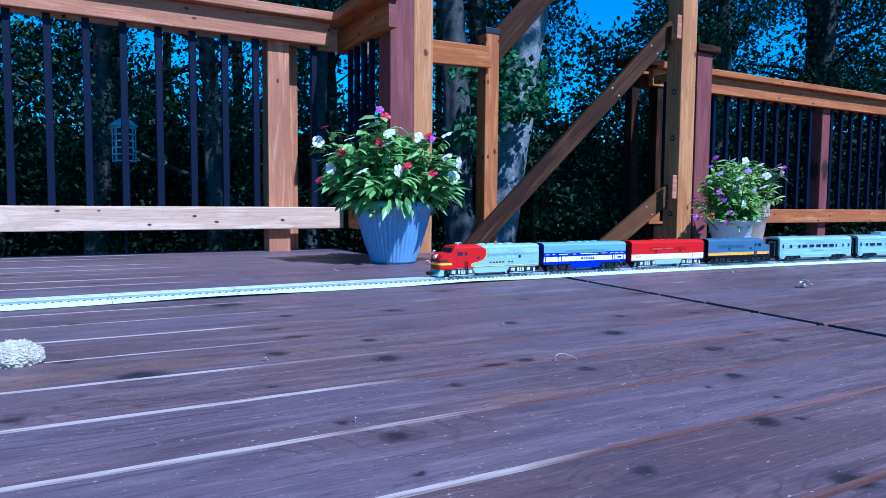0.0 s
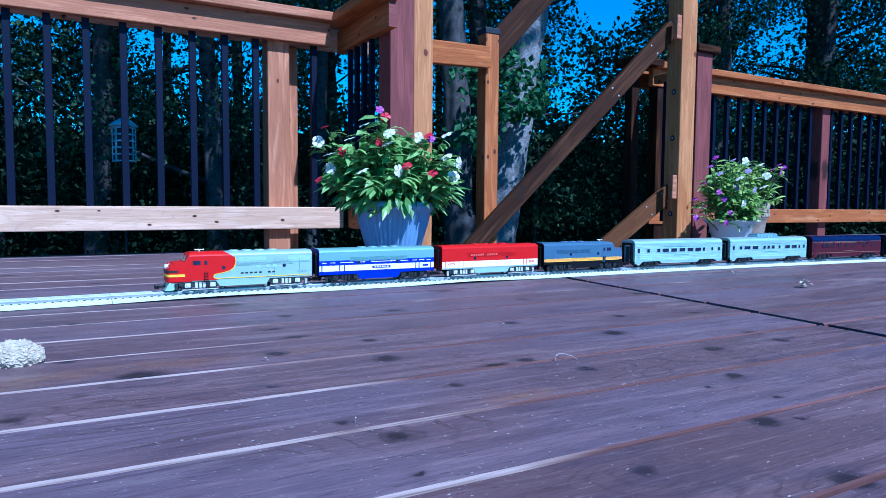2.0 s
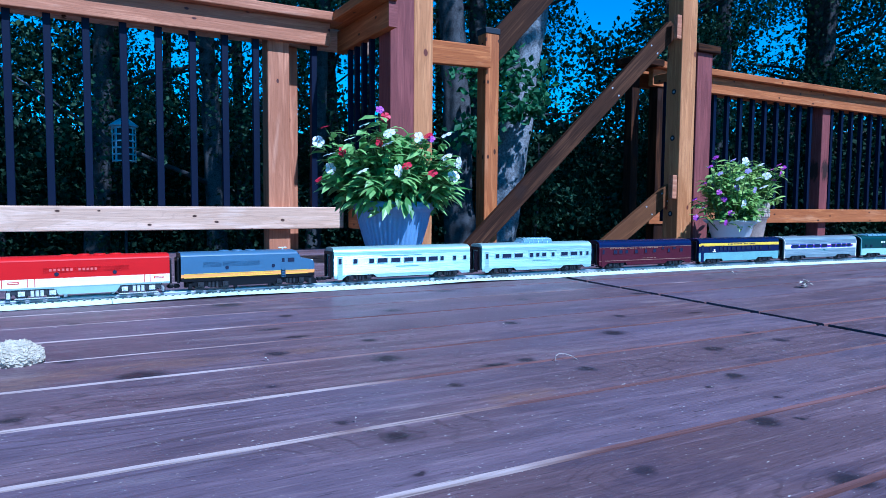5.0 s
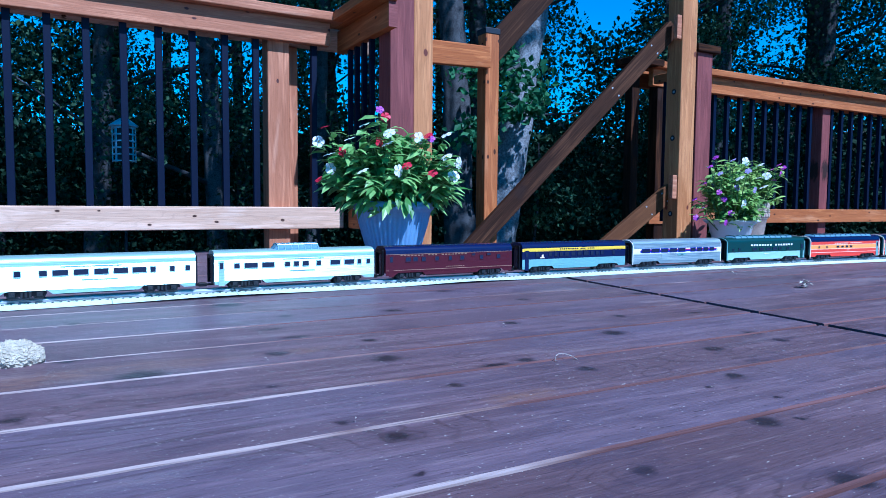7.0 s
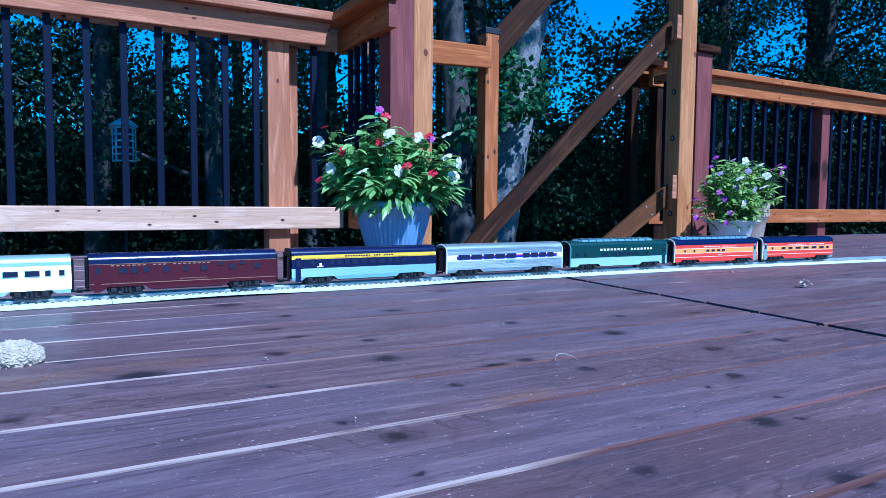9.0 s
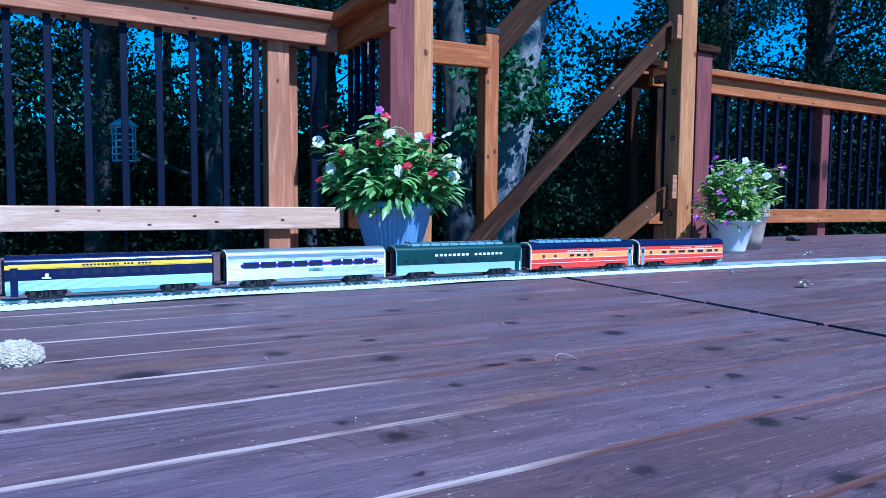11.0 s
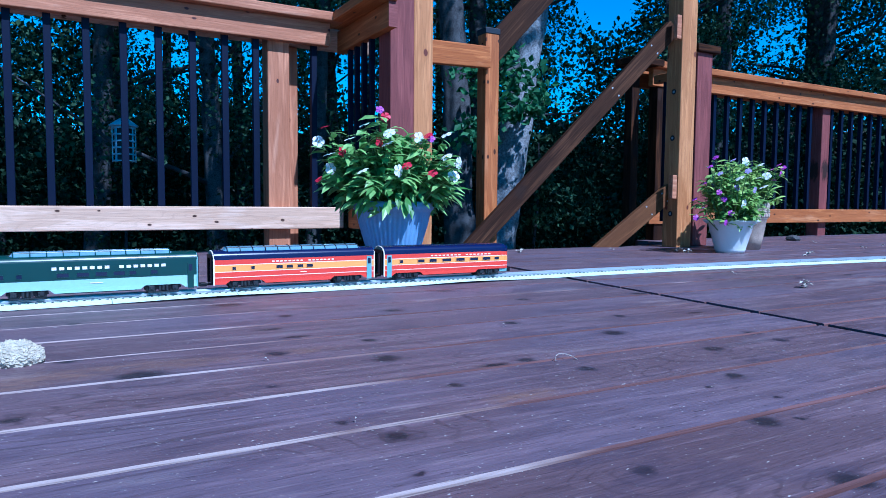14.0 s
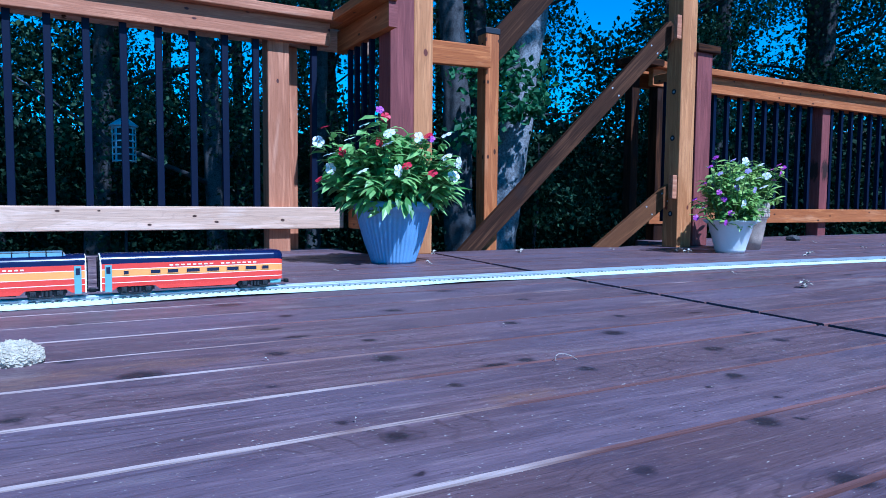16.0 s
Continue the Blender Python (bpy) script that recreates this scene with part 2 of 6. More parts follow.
LEAF = leafy("wood_leaves", (0.006, 0.020, 0.009), (0.080, 0.150, 0.070), 0.6, 0.25, 0.2)
# deep woodland shade is put into this darker leaf green
LEAF_SHADED = leafy("shaded_leaves", (0.006, 0.016, 0.008), (0.024, 0.050, 0.024), 0.7, 0.1, 0.1)
# sunlight on the maple branch is put into this lighter green
LEAF_LIT = leafy("sunlit_maple_leaves", (0.02, 0.075, 0.028), (0.07, 0.19, 0.075), 0.5, 0.25, 0.2)
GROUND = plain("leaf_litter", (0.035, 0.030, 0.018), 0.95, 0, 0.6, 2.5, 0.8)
EARTH = plain("potting_soil", (0.03, 0.02, 0.015), 0.95, 0, 0.5, 60, 0.8)
BLUE_POT = plain("blue_glazed_plastic", (0.20, 0.33, 0.52), 0.40, 0, 0.10, 14)
WHITE_POT = plain("white_plastic", (0.72, 0.72, 0.70), 0.45, 0, 0.05, 20)
BEIGE_POT = plain("beige_stone", (0.42, 0.31, 0.24), 0.85, 0, 0.25, 40, 0.6)
PLANT = leafy("vinca_leaves", (0.07, 0.19, 0.035), (0.36, 0.56, 0.17), 0.36, 0.3)
PLANT_PALE = leafy("pale_leaves", (0.08, 0.20, 0.03), (0.44, 0.58, 0.14), 0.45, 0.3)
STEM = plain("green_stem", (0.10, 0.17, 0.05), 0.6)
PETAL_WHITE = leafy("white_petals", (0.75, 0.75, 0.78), (0.85, 0.85, 0.84), 0.5, 0.2)
PETAL_RED = leafy("crimson_petals", (0.42, 0.008, 0.035), (0.62, 0.02, 0.06), 0.5, 0.2)
PETAL_PURPLE = leafy("purple_petals", (0.22, 0.03, 0.36), (0.48, 0.07, 0.46), 0.5, 0.2)
PETAL_LILAC = leafy("lilac_petals", (0.35, 0.25, 0.62), (0.50, 0.40, 0.72), 0.5, 0.2)
ROADBED = plain("grey_roadbed", (0.66, 0.76, 0.63), 0.55, 0, 0.10, 60, 0.2)
DASH = plain("dark_dash", (0.06, 0.065, 0.07), 0.8)
TIE_PALE = plain("pale_tie", (0.52, 0.60, 0.53), 0.7)
RAIL = plain("rail_steel", (0.42, 0.43, 0.45), 0.55, 0.8)
STONE = plain("pale_coral_stone", (0.60, 0.51, 0.38), 0.9, 0, 0.3, 90, 1.0)
DRY = leafy("dry_leaf", (0.30, 0.27, 0.23), (0.60, 0.56, 0.50), 0.8, 0.1)
PEBBLE = plain("dark_pebble", (0.05, 0.045, 0.045), 0.8, 0, 0.3, 60)
FEEDER = plain("weathered_feeder", (0.48, 0.54, 0.60), 0.6, 0.1, 0.2, 20)
POLE = plain("black_pole", (0.02, 0.022, 0.028), 0.5, 0.3)
SILVER = streaky("brushed_aluminium", (0.40, 0.57, 0.53), (0.60, 0.79, 0.74), 0.34, 0.55)
GREY_ALU = streaky("dull_grey_aluminium", (0.20, 0.25, 0.27), (0.36, 0.42, 0.43), 0.42, 0.5)
SILVER_PAINT = plain("silver_paint", (0.34, 0.47, 0.41), 0.42, 0.15, 0.06, 60, 0, 0.3)
STEEL_GREY = plain("blue_grey_paint", (0.20, 0.36, 0.345), 0.42, 0.1, 0.06, 60)
RED = plain("warm_red_paint", (0.52, 0.009, 0.010), 0.36, 0, 0.06, 50, 0, 0.14)
CORAL = plain("coral_red_paint", (0.66, 0.055, 0.035), 0.34, 0, 0.06, 50, 0, 0.3)
YELLOW = plain("yellow_paint", (0.85, 0.55, 0.03), 0.4)
CREAM = plain("cream_paint", (0.86, 0.71, 0.55), 0.45, 0, 0.05, 30, 0, 0.3)
WHITE = plain("white_paint", (0.83, 0.77, 0.69), 0.45, 0, 0.04, 30, 0, 0.3)
ROYAL = plain("royal_blue_paint", (0.012, 0.022, 0.33), 0.35, 0, 0.08, 30, 0, 0.3)
SLATE_BLUE = plain("slate_blue_paint", (0.070, 0.130, 0.205), 0.38, 0, 0.08, 30, 0, 0.3)
ORANGE = plain("orange_paint", (0.85, 0.34, 0.07), 0.4, 0, 0.06)
BLACK = plain("black_plastic", (0.006, 0.006, 0.008), 0.38, 0, 0.2, 30, 0, 0.2)
NAVY = plain("navy_paint", (0.006, 0.010, 0.050), 0.26, 0, 0.1, 30, 0, 0.3)
MAROON_PAINT = plain("maroon_paint", (0.062, 0.009, 0.017), 0.36, 0, 0.08, 30, 0, 0.22)
GREEN = plain("dark_green_paint", (0.007, 0.038, 0.034), 0.35, 0, 0.08)
MINT = plain("mint_paint", (0.36, 0.52, 0.46), 0.42, 0, 0.06)
GLASS = plain("dark_glazing", (0.014, 0.020, 0.045), 0.12, 0, 0.3, 200, 0, 0.3)
DOME_GLASS = plain("smoked_dome_glazing", (0.16, 0.26, 0.33), 0.05, 0, 0.2, 60)
NICKEL = plain("nickel", (0.74, 0.76, 0.72), 0.36, 0.35, 0.4, 160)
PINK = plain("faded_red_lettering", (0.66, 0.12, 0.10), 0.45)
WHEEL_STEEL = plain("dark_wheel_steel", (0.07, 0.07, 0.075), 0.4, 0.7, 0.3, 200)
SOFT_BLACK = plain("soft_black_plastic", (0.016, 0.016, 0.019), 0.5, 0, 0.3, 200)
GOLD = plain("gold_lettering", (0.26, 0.15, 0.09), 0.45)


# ---- building helpers ----
I4 = Matrix.Identity(4)


def mesh_of(name, bm, mats, smooth=False):
    me = bpy.data.meshes.new(name)
    bmesh.ops.recalc_face_normals(bm, faces=bm.faces)
    bm.to_mesh(me)
    bm.free()
    for m in mats if isinstance(mats, (list, tuple)) else [mats]:
        me.materials.append(m)
    if smooth:
        me.polygons.foreach_set("use_smooth", [True] * len(me.polygons))
    return me


def part(name, bm, mats, parent=None, label="", m=I4, smooth=False):
    """Links a bmesh, or a mesh that is shared, as one object under a thing or a part; m is in the parent's space."""
    ob = new(name, bm if isinstance(bm, bpy.types.Mesh) else mesh_of(name, bm, mats, smooth))
    ob.parent = parent
    ob.matrix_basis = m
    return tagged(ob, label)


def thing(name, m, label, category, group="", kind=""):
    ob = new(name)
    ob.empty_display_size = 0.05
    ob.matrix_basis = m
    return tagged(ob, label, category, group, kind)


def add_box(bm, x0, x1, y0, y1, z0, z1, mi=0, bev=0.0):
    vs = [bm.verts.new((x, y, z)) for x in (x0, x1) for y in (y0, y1) for z in (z0, z1)]
    fs = [bm.faces.new([vs[i] for i in q]) for q in ((0, 1, 3, 2), (4, 6, 7, 5), (0, 4, 5, 1), (2, 3, 7, 6), (0, 2, 6, 4), (1, 5, 7, 3))]
    for f in fs:
        f.material_index = mi
    if bev:
        es = list({e for f in fs for e in f.edges})
        bmesh.ops.bevel(bm, geom=es, offset=bev, segments=2, affect="EDGES", profile=0.5)
    return vs


def box(x0, x1, y0, y1, z0, z1, bev=0.0):
    bm = bmesh.new()
    add_box(bm, x0, x1, y0, y1, z0, z1, 0, bev)
    return bm


def add_tube(bm, pts, radii, sides=8, mi=0, cap=True):
    """A tube through pts with the given radii."""
    rings = []
    for i, (p, r) in enumerate(zip(pts, radii)):
        d = (Vector(pts[min(i + 1, len(pts) - 1)]) - Vector(pts[max(i - 1, 0)])).normalized()
        a = d.orthogonal().normalized() if i == 0 else (a - d * a.dot(d)).normalized()
        b = d.cross(a)
        rings.append([bm.verts.new(Vector(p) + (a * math.cos(k * math.tau / sides) + b * math.sin(k * math.tau / sides)) * r) for k in range(sides)])
    for r0, r1 in zip(rings, rings[1:]):
        for k in range(sides):
            bm.faces.new((r0[k], r0[(k + 1) % sides], r1[(k + 1) % sides], r1[k])).material_index = mi
    if cap:
        bm.faces.new(rings[0][::-1]).material_index = mi
        bm.faces.new(rings[-1]).material_index = mi


def add_prism(bm, poly, y0, y1, mi=0):
    """A polygon in x and z, given depth from y0 to y1."""
    a = [bm.verts.new((x, y0, z)) for x, z in poly]
    b = [bm.verts.new((x, y1, z)) for x, z in poly]
    n = len(poly)
    fs = [bm.faces.new(a), bm.faces.new(b[::-1])] + [bm.faces.new((a[i], b[i], b[(i + 1) % n], a[(i + 1) % n])) for i in range(n)]
    for f in fs:
        f.material_index = mi


def add_lathe(bm, prof, sides=40, ripple=0.0, count=0, mi=0):
    """A turned body of (radius, z) rows, with count flutes of the given depth where radius rows carry a third value."""
    rings = []
    for row in prof:
        r, z, k = row if len(row) == 3 else (*row, 0)
        rings.append([bm.verts.new(((r + ripple * k * math.cos(count * a)) * math.cos(a), (r + ripple * k * math.cos(count * a)) * math.sin(a), z))
                      for a in (i * math.tau / sides for i in range(sides))])
    for r0, r1 in zip(rings, rings[1:]):
        for k in range(sides):
            bm.faces.new((r0[k], r0[(k + 1) % sides], r1[(k + 1) % sides], r1[k])).material_index = mi
    bm.faces.new(rings[0][::-1]).material_index = mi


def along(p0, p1, up=(0, 0, 1)):
    """The pose at p0 whose x points to p1 and whose z leans to up."""
    x = (Vector(p1) - Vector(p0)).normalized()
    y = Vector(up).cross(x).normalized()
    z = x.cross(y)
    return Matrix.Translation(p0) @ Matrix((x, y, z)).transposed().to_4x4()


def plank(name, p0, p1, w, t, mat, parent, base, up=(0, 0, 1), label="", bev=0.004):
    """A piece of sawn wood from p0 to p1 (its axis), w wide across and t thick along up."""
    L = (Vector(p1) - Vector(p0)).length
    return part(name, box(0, L, -w / 2, w / 2, -t / 2, t / 2, bev), mat, parent, label, Matrix.Translation(-Vector(base)) @ along(p0, p1, up))


# ---- deck ----
PITCH, FIRST = 0.1455, 0.434
GAP = 0.005
floor = thing("floor", I4, "weathered violet-brown stained wooden deck boards", "deck", kind="structure")


def seam(y):
    return 1.118 + 0.100 * y


def far_edge(x):
    return 2.885 if x < 1.1 else 2.62


def deck_board(x0, x1, y0, y1, slant0, slant1):
    bm = bmesh.new()
    w, rng = y1 - y0, random.Random(int(y0 * 1000 + x0 * 77))
    segs = max(1, int((x1 - x0) / 0.06))
    prof = [(0, -0.028, 1), (0, -0.0022, 1), (0.0006, -0.0006, 1), (0.0021, 0, 0), (w - 0.0021, 0, 0), (w - 0.0006, -0.0006, 1), (w, -0.0022, 1), (w, -0.028, 1)]
    rings = []
    cup = rng.uniform(-0.0006, 0.0006)
    for i in range(segs + 1):
        f = i / segs
        wob = rng.uniform(-0.0005, 0.0005) + 0.0022 * noise.noise(Vector((i * 0.17, y0 * 9, x0)))
        ring = []
        for yy, zz, _ in prof:
            s0, s1 = x0 + slant0 * (yy - w / 2), x1 + slant1 * (yy - w / 2)
            ring.append(bm.verts.new((s0 + (s1 - s0) * f, y0 + yy + wob, zz + cup)))
        rings.append(ring)
    n = len(prof)
    for r0, r1 in zip(rings, rings[1:]):
        for k in range(n):
            f = bm.faces.new((r0[k], r0[(k + 1) % n], r1[(k + 1) % n], r1[k]))
            f.material_index = 1 if k in (0, 1, 2, 4, 5, 6) else 0
    bm.faces.new(rings[0][::-1])
    bm.faces.new(rings[-1])
    return bm


def deck_rows():
    for k in range(-14, 18):
        y0, y1 = FIRST + k * PITCH + GAP / 2, FIRST + (k + 1) * PITCH - GAP / 2
        mid = (y0 + y1) / 2
        for left in (True, False):
            x0, x1 = (-5.2, seam(mid) - 0.012) if left else (seam(mid) + 0.012, 8.0)
            spans = [(x0, x1)]
            if y1 > 2.65:
                spans = [(-5.2, 1.10)] if left else [(3.02, 8.0)]
            for a, b in spans:
                part("board", deck_board(a, b, y0, min(y1, 3.02), 0.1 if not left and a < 2 else 0, 0.1 if left and b > 1.11 else 0), [DECK, DECK_EDGE], floor)
    for k, y in enumerate((-1.4, -0.7, 0.0, 0.7, 1.4, 2.1, 2.55)):
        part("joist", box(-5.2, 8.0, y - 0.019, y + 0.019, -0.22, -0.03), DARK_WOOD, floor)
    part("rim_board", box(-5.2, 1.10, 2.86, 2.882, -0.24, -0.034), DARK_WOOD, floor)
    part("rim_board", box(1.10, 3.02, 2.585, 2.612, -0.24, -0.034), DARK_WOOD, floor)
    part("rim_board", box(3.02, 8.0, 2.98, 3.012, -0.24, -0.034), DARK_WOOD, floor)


# ---- railings ----
def railing(x0, x1, y, posts, first, pitch, label, mats, cap, fascia, over=0.0):
    """A straight railing in the plane y: rails before the posts, square metal balusters between."""
    rail_m, cap_m, post_m = mats
    base = Vector((x0, y, 0))
    t = thing("deck_railing", Matrix.Translation(base), label, "railing", "deck railings")
    plank("bottom_rail", (x0, y + 0.019, 0.145), (x1 + over * 1.2, y + 0.019, 0.145), 0.038, 0.094, rail_m, t, base)
    low, top = fascia, cap - 0.0195
    plank("fascia", (x0, y + 0.019, (low + top) / 2), (x1, y + 0.019, (low + top) / 2), 0.038, top - low, cap_m, t, base)
    plank("cap_rail", (x0, y + 0.030, cap), (x1 + over, y + 0.030, cap), 0.14, 0.038, cap_m, t, base)
    plank("back_fascia", (x0, y + 0.151, (low + top) / 2 + 0.012), (x1 + over * 5, y + 0.151, (low + top) / 2 + 0.012), 0.036, top - low, rail_m, t, base)
    for px in posts:
        plank("post", (px, y + 0.038 + 0.047, -0.6), (px, y + 0.038 + 0.047, 0.974), 0.094, 0.094, post_m, t, base, (0, 1, 0))
    bal = mesh_of("baluster", box(-0.013, 0.013, -0.013, 0.013, 0.12, 0.95, 0.002), BALUSTER)
    n = int((x1 - first) / pitch) + 1
    for i in range(n):
        bx = first + i * pitch
        if bx < x1 - 0.02 and all(abs(bx - p) > 0.06 for p in posts):
            part("baluster", bal, None, t, "", Matrix.Translation((bx - x0, 0.05, 0)))
    return t


def railings():
    railing(-5.0, 1.031, 2.867, [-4.3, -2.6, -0.9, 0.813], -4.835, 0.1262, "cedar deck railing with square navy metal balusters", (CEDAR_PALE, CEDAR_ROSE, CEDAR_ROSE), 1.010, 0.892, 0.05)
    left = bpy.data.objects["deck_railing"]
    plank("back_post", (0.905, 3.02, -0.6), (0.905, 3.02, 0.9), 0.04, 0.036, CEDAR_ROSE, left, (-5.0, 2.867, 0), (0, 1, 0))
    railing(3.06, 8.0, 2.95, [4.845, 6.5], 3.275, 0.1262, "reddish cedar deck railing with dark metal balusters", (CEDAR, CEDAR, MAROON), 1.040, 0.919)
    # short returns beside the stairs
    b = Vector((1.13, 2.60, 0))
    t = thing("return_railing", Matrix.Translation(b), "short cedar railing between corner and stair post", "railing", "deck railings")
    plank("fascia", (1.129, 2.436, 0.942), (1.129, 3.0, 0.942), 0.037, 0.10, CEDAR, t, b)
    part("end_grain", box(-0.0185, 0.0185, -0.003, 0.0, -0.050, 0.050, 0.001), MAROON, t, "dark maroon end grain", Matrix.Translation(Vector((1.129, 2.4355, 0.942)) - b))
    plank("cap_rail", (1.0855, 2.42, 1.010), (1.0855, 2.966, 1.010), 0.115, 0.0375, CEDAR, t, b)
    plank("bottom_rail", (1.129, 2.52, 0.145), (1.129, 2.864, 0.145), 0.037, 0.094, CEDAR, t, b)
    bal = mesh_of("baluster", box(-0.011, 0.011, -0.011, 0.011, 0.12, 0.95, 0.002), BALUSTER)
    for y in (2.66, 2.74, 2.82, 2.90):
        part("baluster", bal, None, t, "", Matrix.Translation(Vector((1.137, y, 0)) - b))
    b = Vector((3.05, 2.6, 0))
    t = thing("return_railing", Matrix.Translation(b), "short dark railing behind the stair post", "railing", "deck railings")
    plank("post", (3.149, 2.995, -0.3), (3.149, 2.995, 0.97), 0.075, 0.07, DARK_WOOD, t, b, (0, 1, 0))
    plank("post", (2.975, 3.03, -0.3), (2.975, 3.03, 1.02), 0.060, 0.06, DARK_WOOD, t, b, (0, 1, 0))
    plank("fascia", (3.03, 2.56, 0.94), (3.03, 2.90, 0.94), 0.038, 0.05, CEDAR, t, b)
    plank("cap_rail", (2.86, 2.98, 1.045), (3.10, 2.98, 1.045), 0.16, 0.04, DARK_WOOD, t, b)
    for y in (2.62, 2.72, 2.82):
        part("baluster", bal, None, t, "", Matrix.Translation(Vector((3.03, y, 0)) - b))


def stair_posts():
    def post(name, x0, x1, y0, y1, z0, z1, mat, label, group="stair posts"):
        t = thing(name, Matrix.Translation((x0, y0, z0)), label, "post", group)
        plank("shaft", ((x0 + x1) / 2, (y0 + y1) / 2, z0), ((x0 + x1) / 2, (y0 + y1) / 2, z1), x1 - x0, y1 - y0, mat, t, (x0, y0, z0), (0, 1, 0))
        return t
    post("stair_post", 1.149, 1.255, 2.50, 2.615, 0.0, 1.5, MAROON, "maroon stained stair post beside the blue pot")
    post("stair_post", 1.259, 1.347, 2.51, 2.60, 0.0, 1.6, CEDAR_GOLD, "golden cedar stair post with knots")
    t = post("newel_post", 1.727, 1.802, 2.70, 2.775, -0.9, 1.005, CEDAR, "slim reddish cedar newel post below the deck edge")
    part("cap", box(-0.003, 0.078, -0.003, 0.078, 1.902, 1.930, 0.003), POLE, t, "dark metal post cap")
    t = post("stair_post", 2.683, 2.785, 2.40, 2.496, 0.0, 1.75, CEDAR_GOLD, "tall golden cedar stair post with bolt holes")
    for z in (0.17, 0.55, 0.78):
        # a dark disc on the face gives the hole's shade; nothing is cut
        bm = bmesh.new()
        add_tube(bm, [(0.001, 0.045, z), (-0.0015, 0.045, z)], [0.014, 0.014], 14)
        part("hole_disc", bm, POLE, t, "dark disc standing in for a bolt hole's shade")
        bm = bmesh.new()
        add_tube(bm, [(-0.001, 0.045, z), (-0.004, 0.045, z)], [0.007, 0.006], 6)
        part("bolt", bm, RAIL, t, "steel bolt head")
    t = post("stair_post", 2.878, 2.990, 2.47, 2.58, 0.0, 1.005, MAROON, "maroon stained stair post with flat dark cap")
    part("cap", box(-0.02, 0.15, -0.02, 0.16, 1.005, 1.045, 0.005), DARK_WOOD, t, "weathered flat cap")
    # level board from the stair post to the newel
    t = thing("stair_rail", pose(1.35, 2.6, 0.83), "short level cedar board joining stair post and newel", "rail")
    plank("board", (1.345, 2.585, 0.854), (1.735, 2.695, 0.889), 0.036, 0.098, CEDAR, t, (1.35, 2.6, 0.83))
    # sloping rails
    def slope(p0, p1, mat, label, w=0.038, t_=0.12):
        b = Vector(p0)
        th = thing("sloping_rail", Matrix.Translation(b), label, "rail", "sloping stair rails")
        plank("board", p0, p1, w, t_, mat, th, b)
        m = Matrix.Translation(-b) @ along(p0, p1)
        ln = (Vector(p1) - b).length
        for f in (0.72, 0.9):
            for z in (-0.025, 0.025):
                bm = bmesh.new()
                add_tube(bm, [(ln * f, -w / 2 - 0.0012, z), (ln * f, -w / 2 + 0.001, z)], [0.0045, 0.0045], 10)
                part("screw", bm, RAIL, th, "steel screw head", m)
        return th
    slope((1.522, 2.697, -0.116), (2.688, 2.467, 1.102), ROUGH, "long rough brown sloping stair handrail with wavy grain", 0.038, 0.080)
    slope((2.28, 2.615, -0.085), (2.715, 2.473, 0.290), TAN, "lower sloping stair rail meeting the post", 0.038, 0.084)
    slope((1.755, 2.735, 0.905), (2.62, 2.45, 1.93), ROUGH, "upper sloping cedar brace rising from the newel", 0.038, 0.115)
    # a pale block where each sloping rail meets the post
    for z0, z1 in ((1.028, 1.143), (0.246, 0.363)):
        t = thing("rail_block", pose(2.652, 2.43, z0), "pale sawn rail end against the post", "block", "rail ends")
        part("wood_block", box(-0.012, 0.018, -0.034, -0.010, 0, z1 - z0, 0.002), CEDAR_ROSE, t)
    # treads
    t = thing("stairs", pose(1.77, 2.63, -0.9), "shaded wooden steps going down from the deck", "stairs", kind="structure")
    for i in range(4):
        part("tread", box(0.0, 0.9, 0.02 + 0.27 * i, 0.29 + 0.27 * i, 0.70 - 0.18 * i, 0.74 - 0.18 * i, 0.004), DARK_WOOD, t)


# ---- toy track ----
TRACK_Y, BEND, CURVE = 1.597, 1.10, 17.0
RAIL_TOP = 0.0148


def track_at(s):
    """Place and heading of the track's centre line at the arc length s (equal to x on the straight)."""
    if s <= BEND:
        d = max(0.0, 0.8 - s)
        near = 0.021 * d * d if d < 1.1 else 0.0254 + 0.0462 * (d - 1.1)
        return Vector((s, TRACK_Y - near, 0)), 0.042 * min(d, 1.1)
    a = (s - BEND) / CURVE
    return Vector((BEND + CURVE * math.sin(a), TRACK_Y - CURVE * (1 - math.cos(a)), 0)), -a


def sag(s):
    """How far the roadbed's edge stands off the boards, where it bridges a hollow."""
    return 0.0036 * (math.exp(-((s - 0.30) / 0.16) ** 2) + math.exp(-((s - 0.95) / 0.14) ** 2))


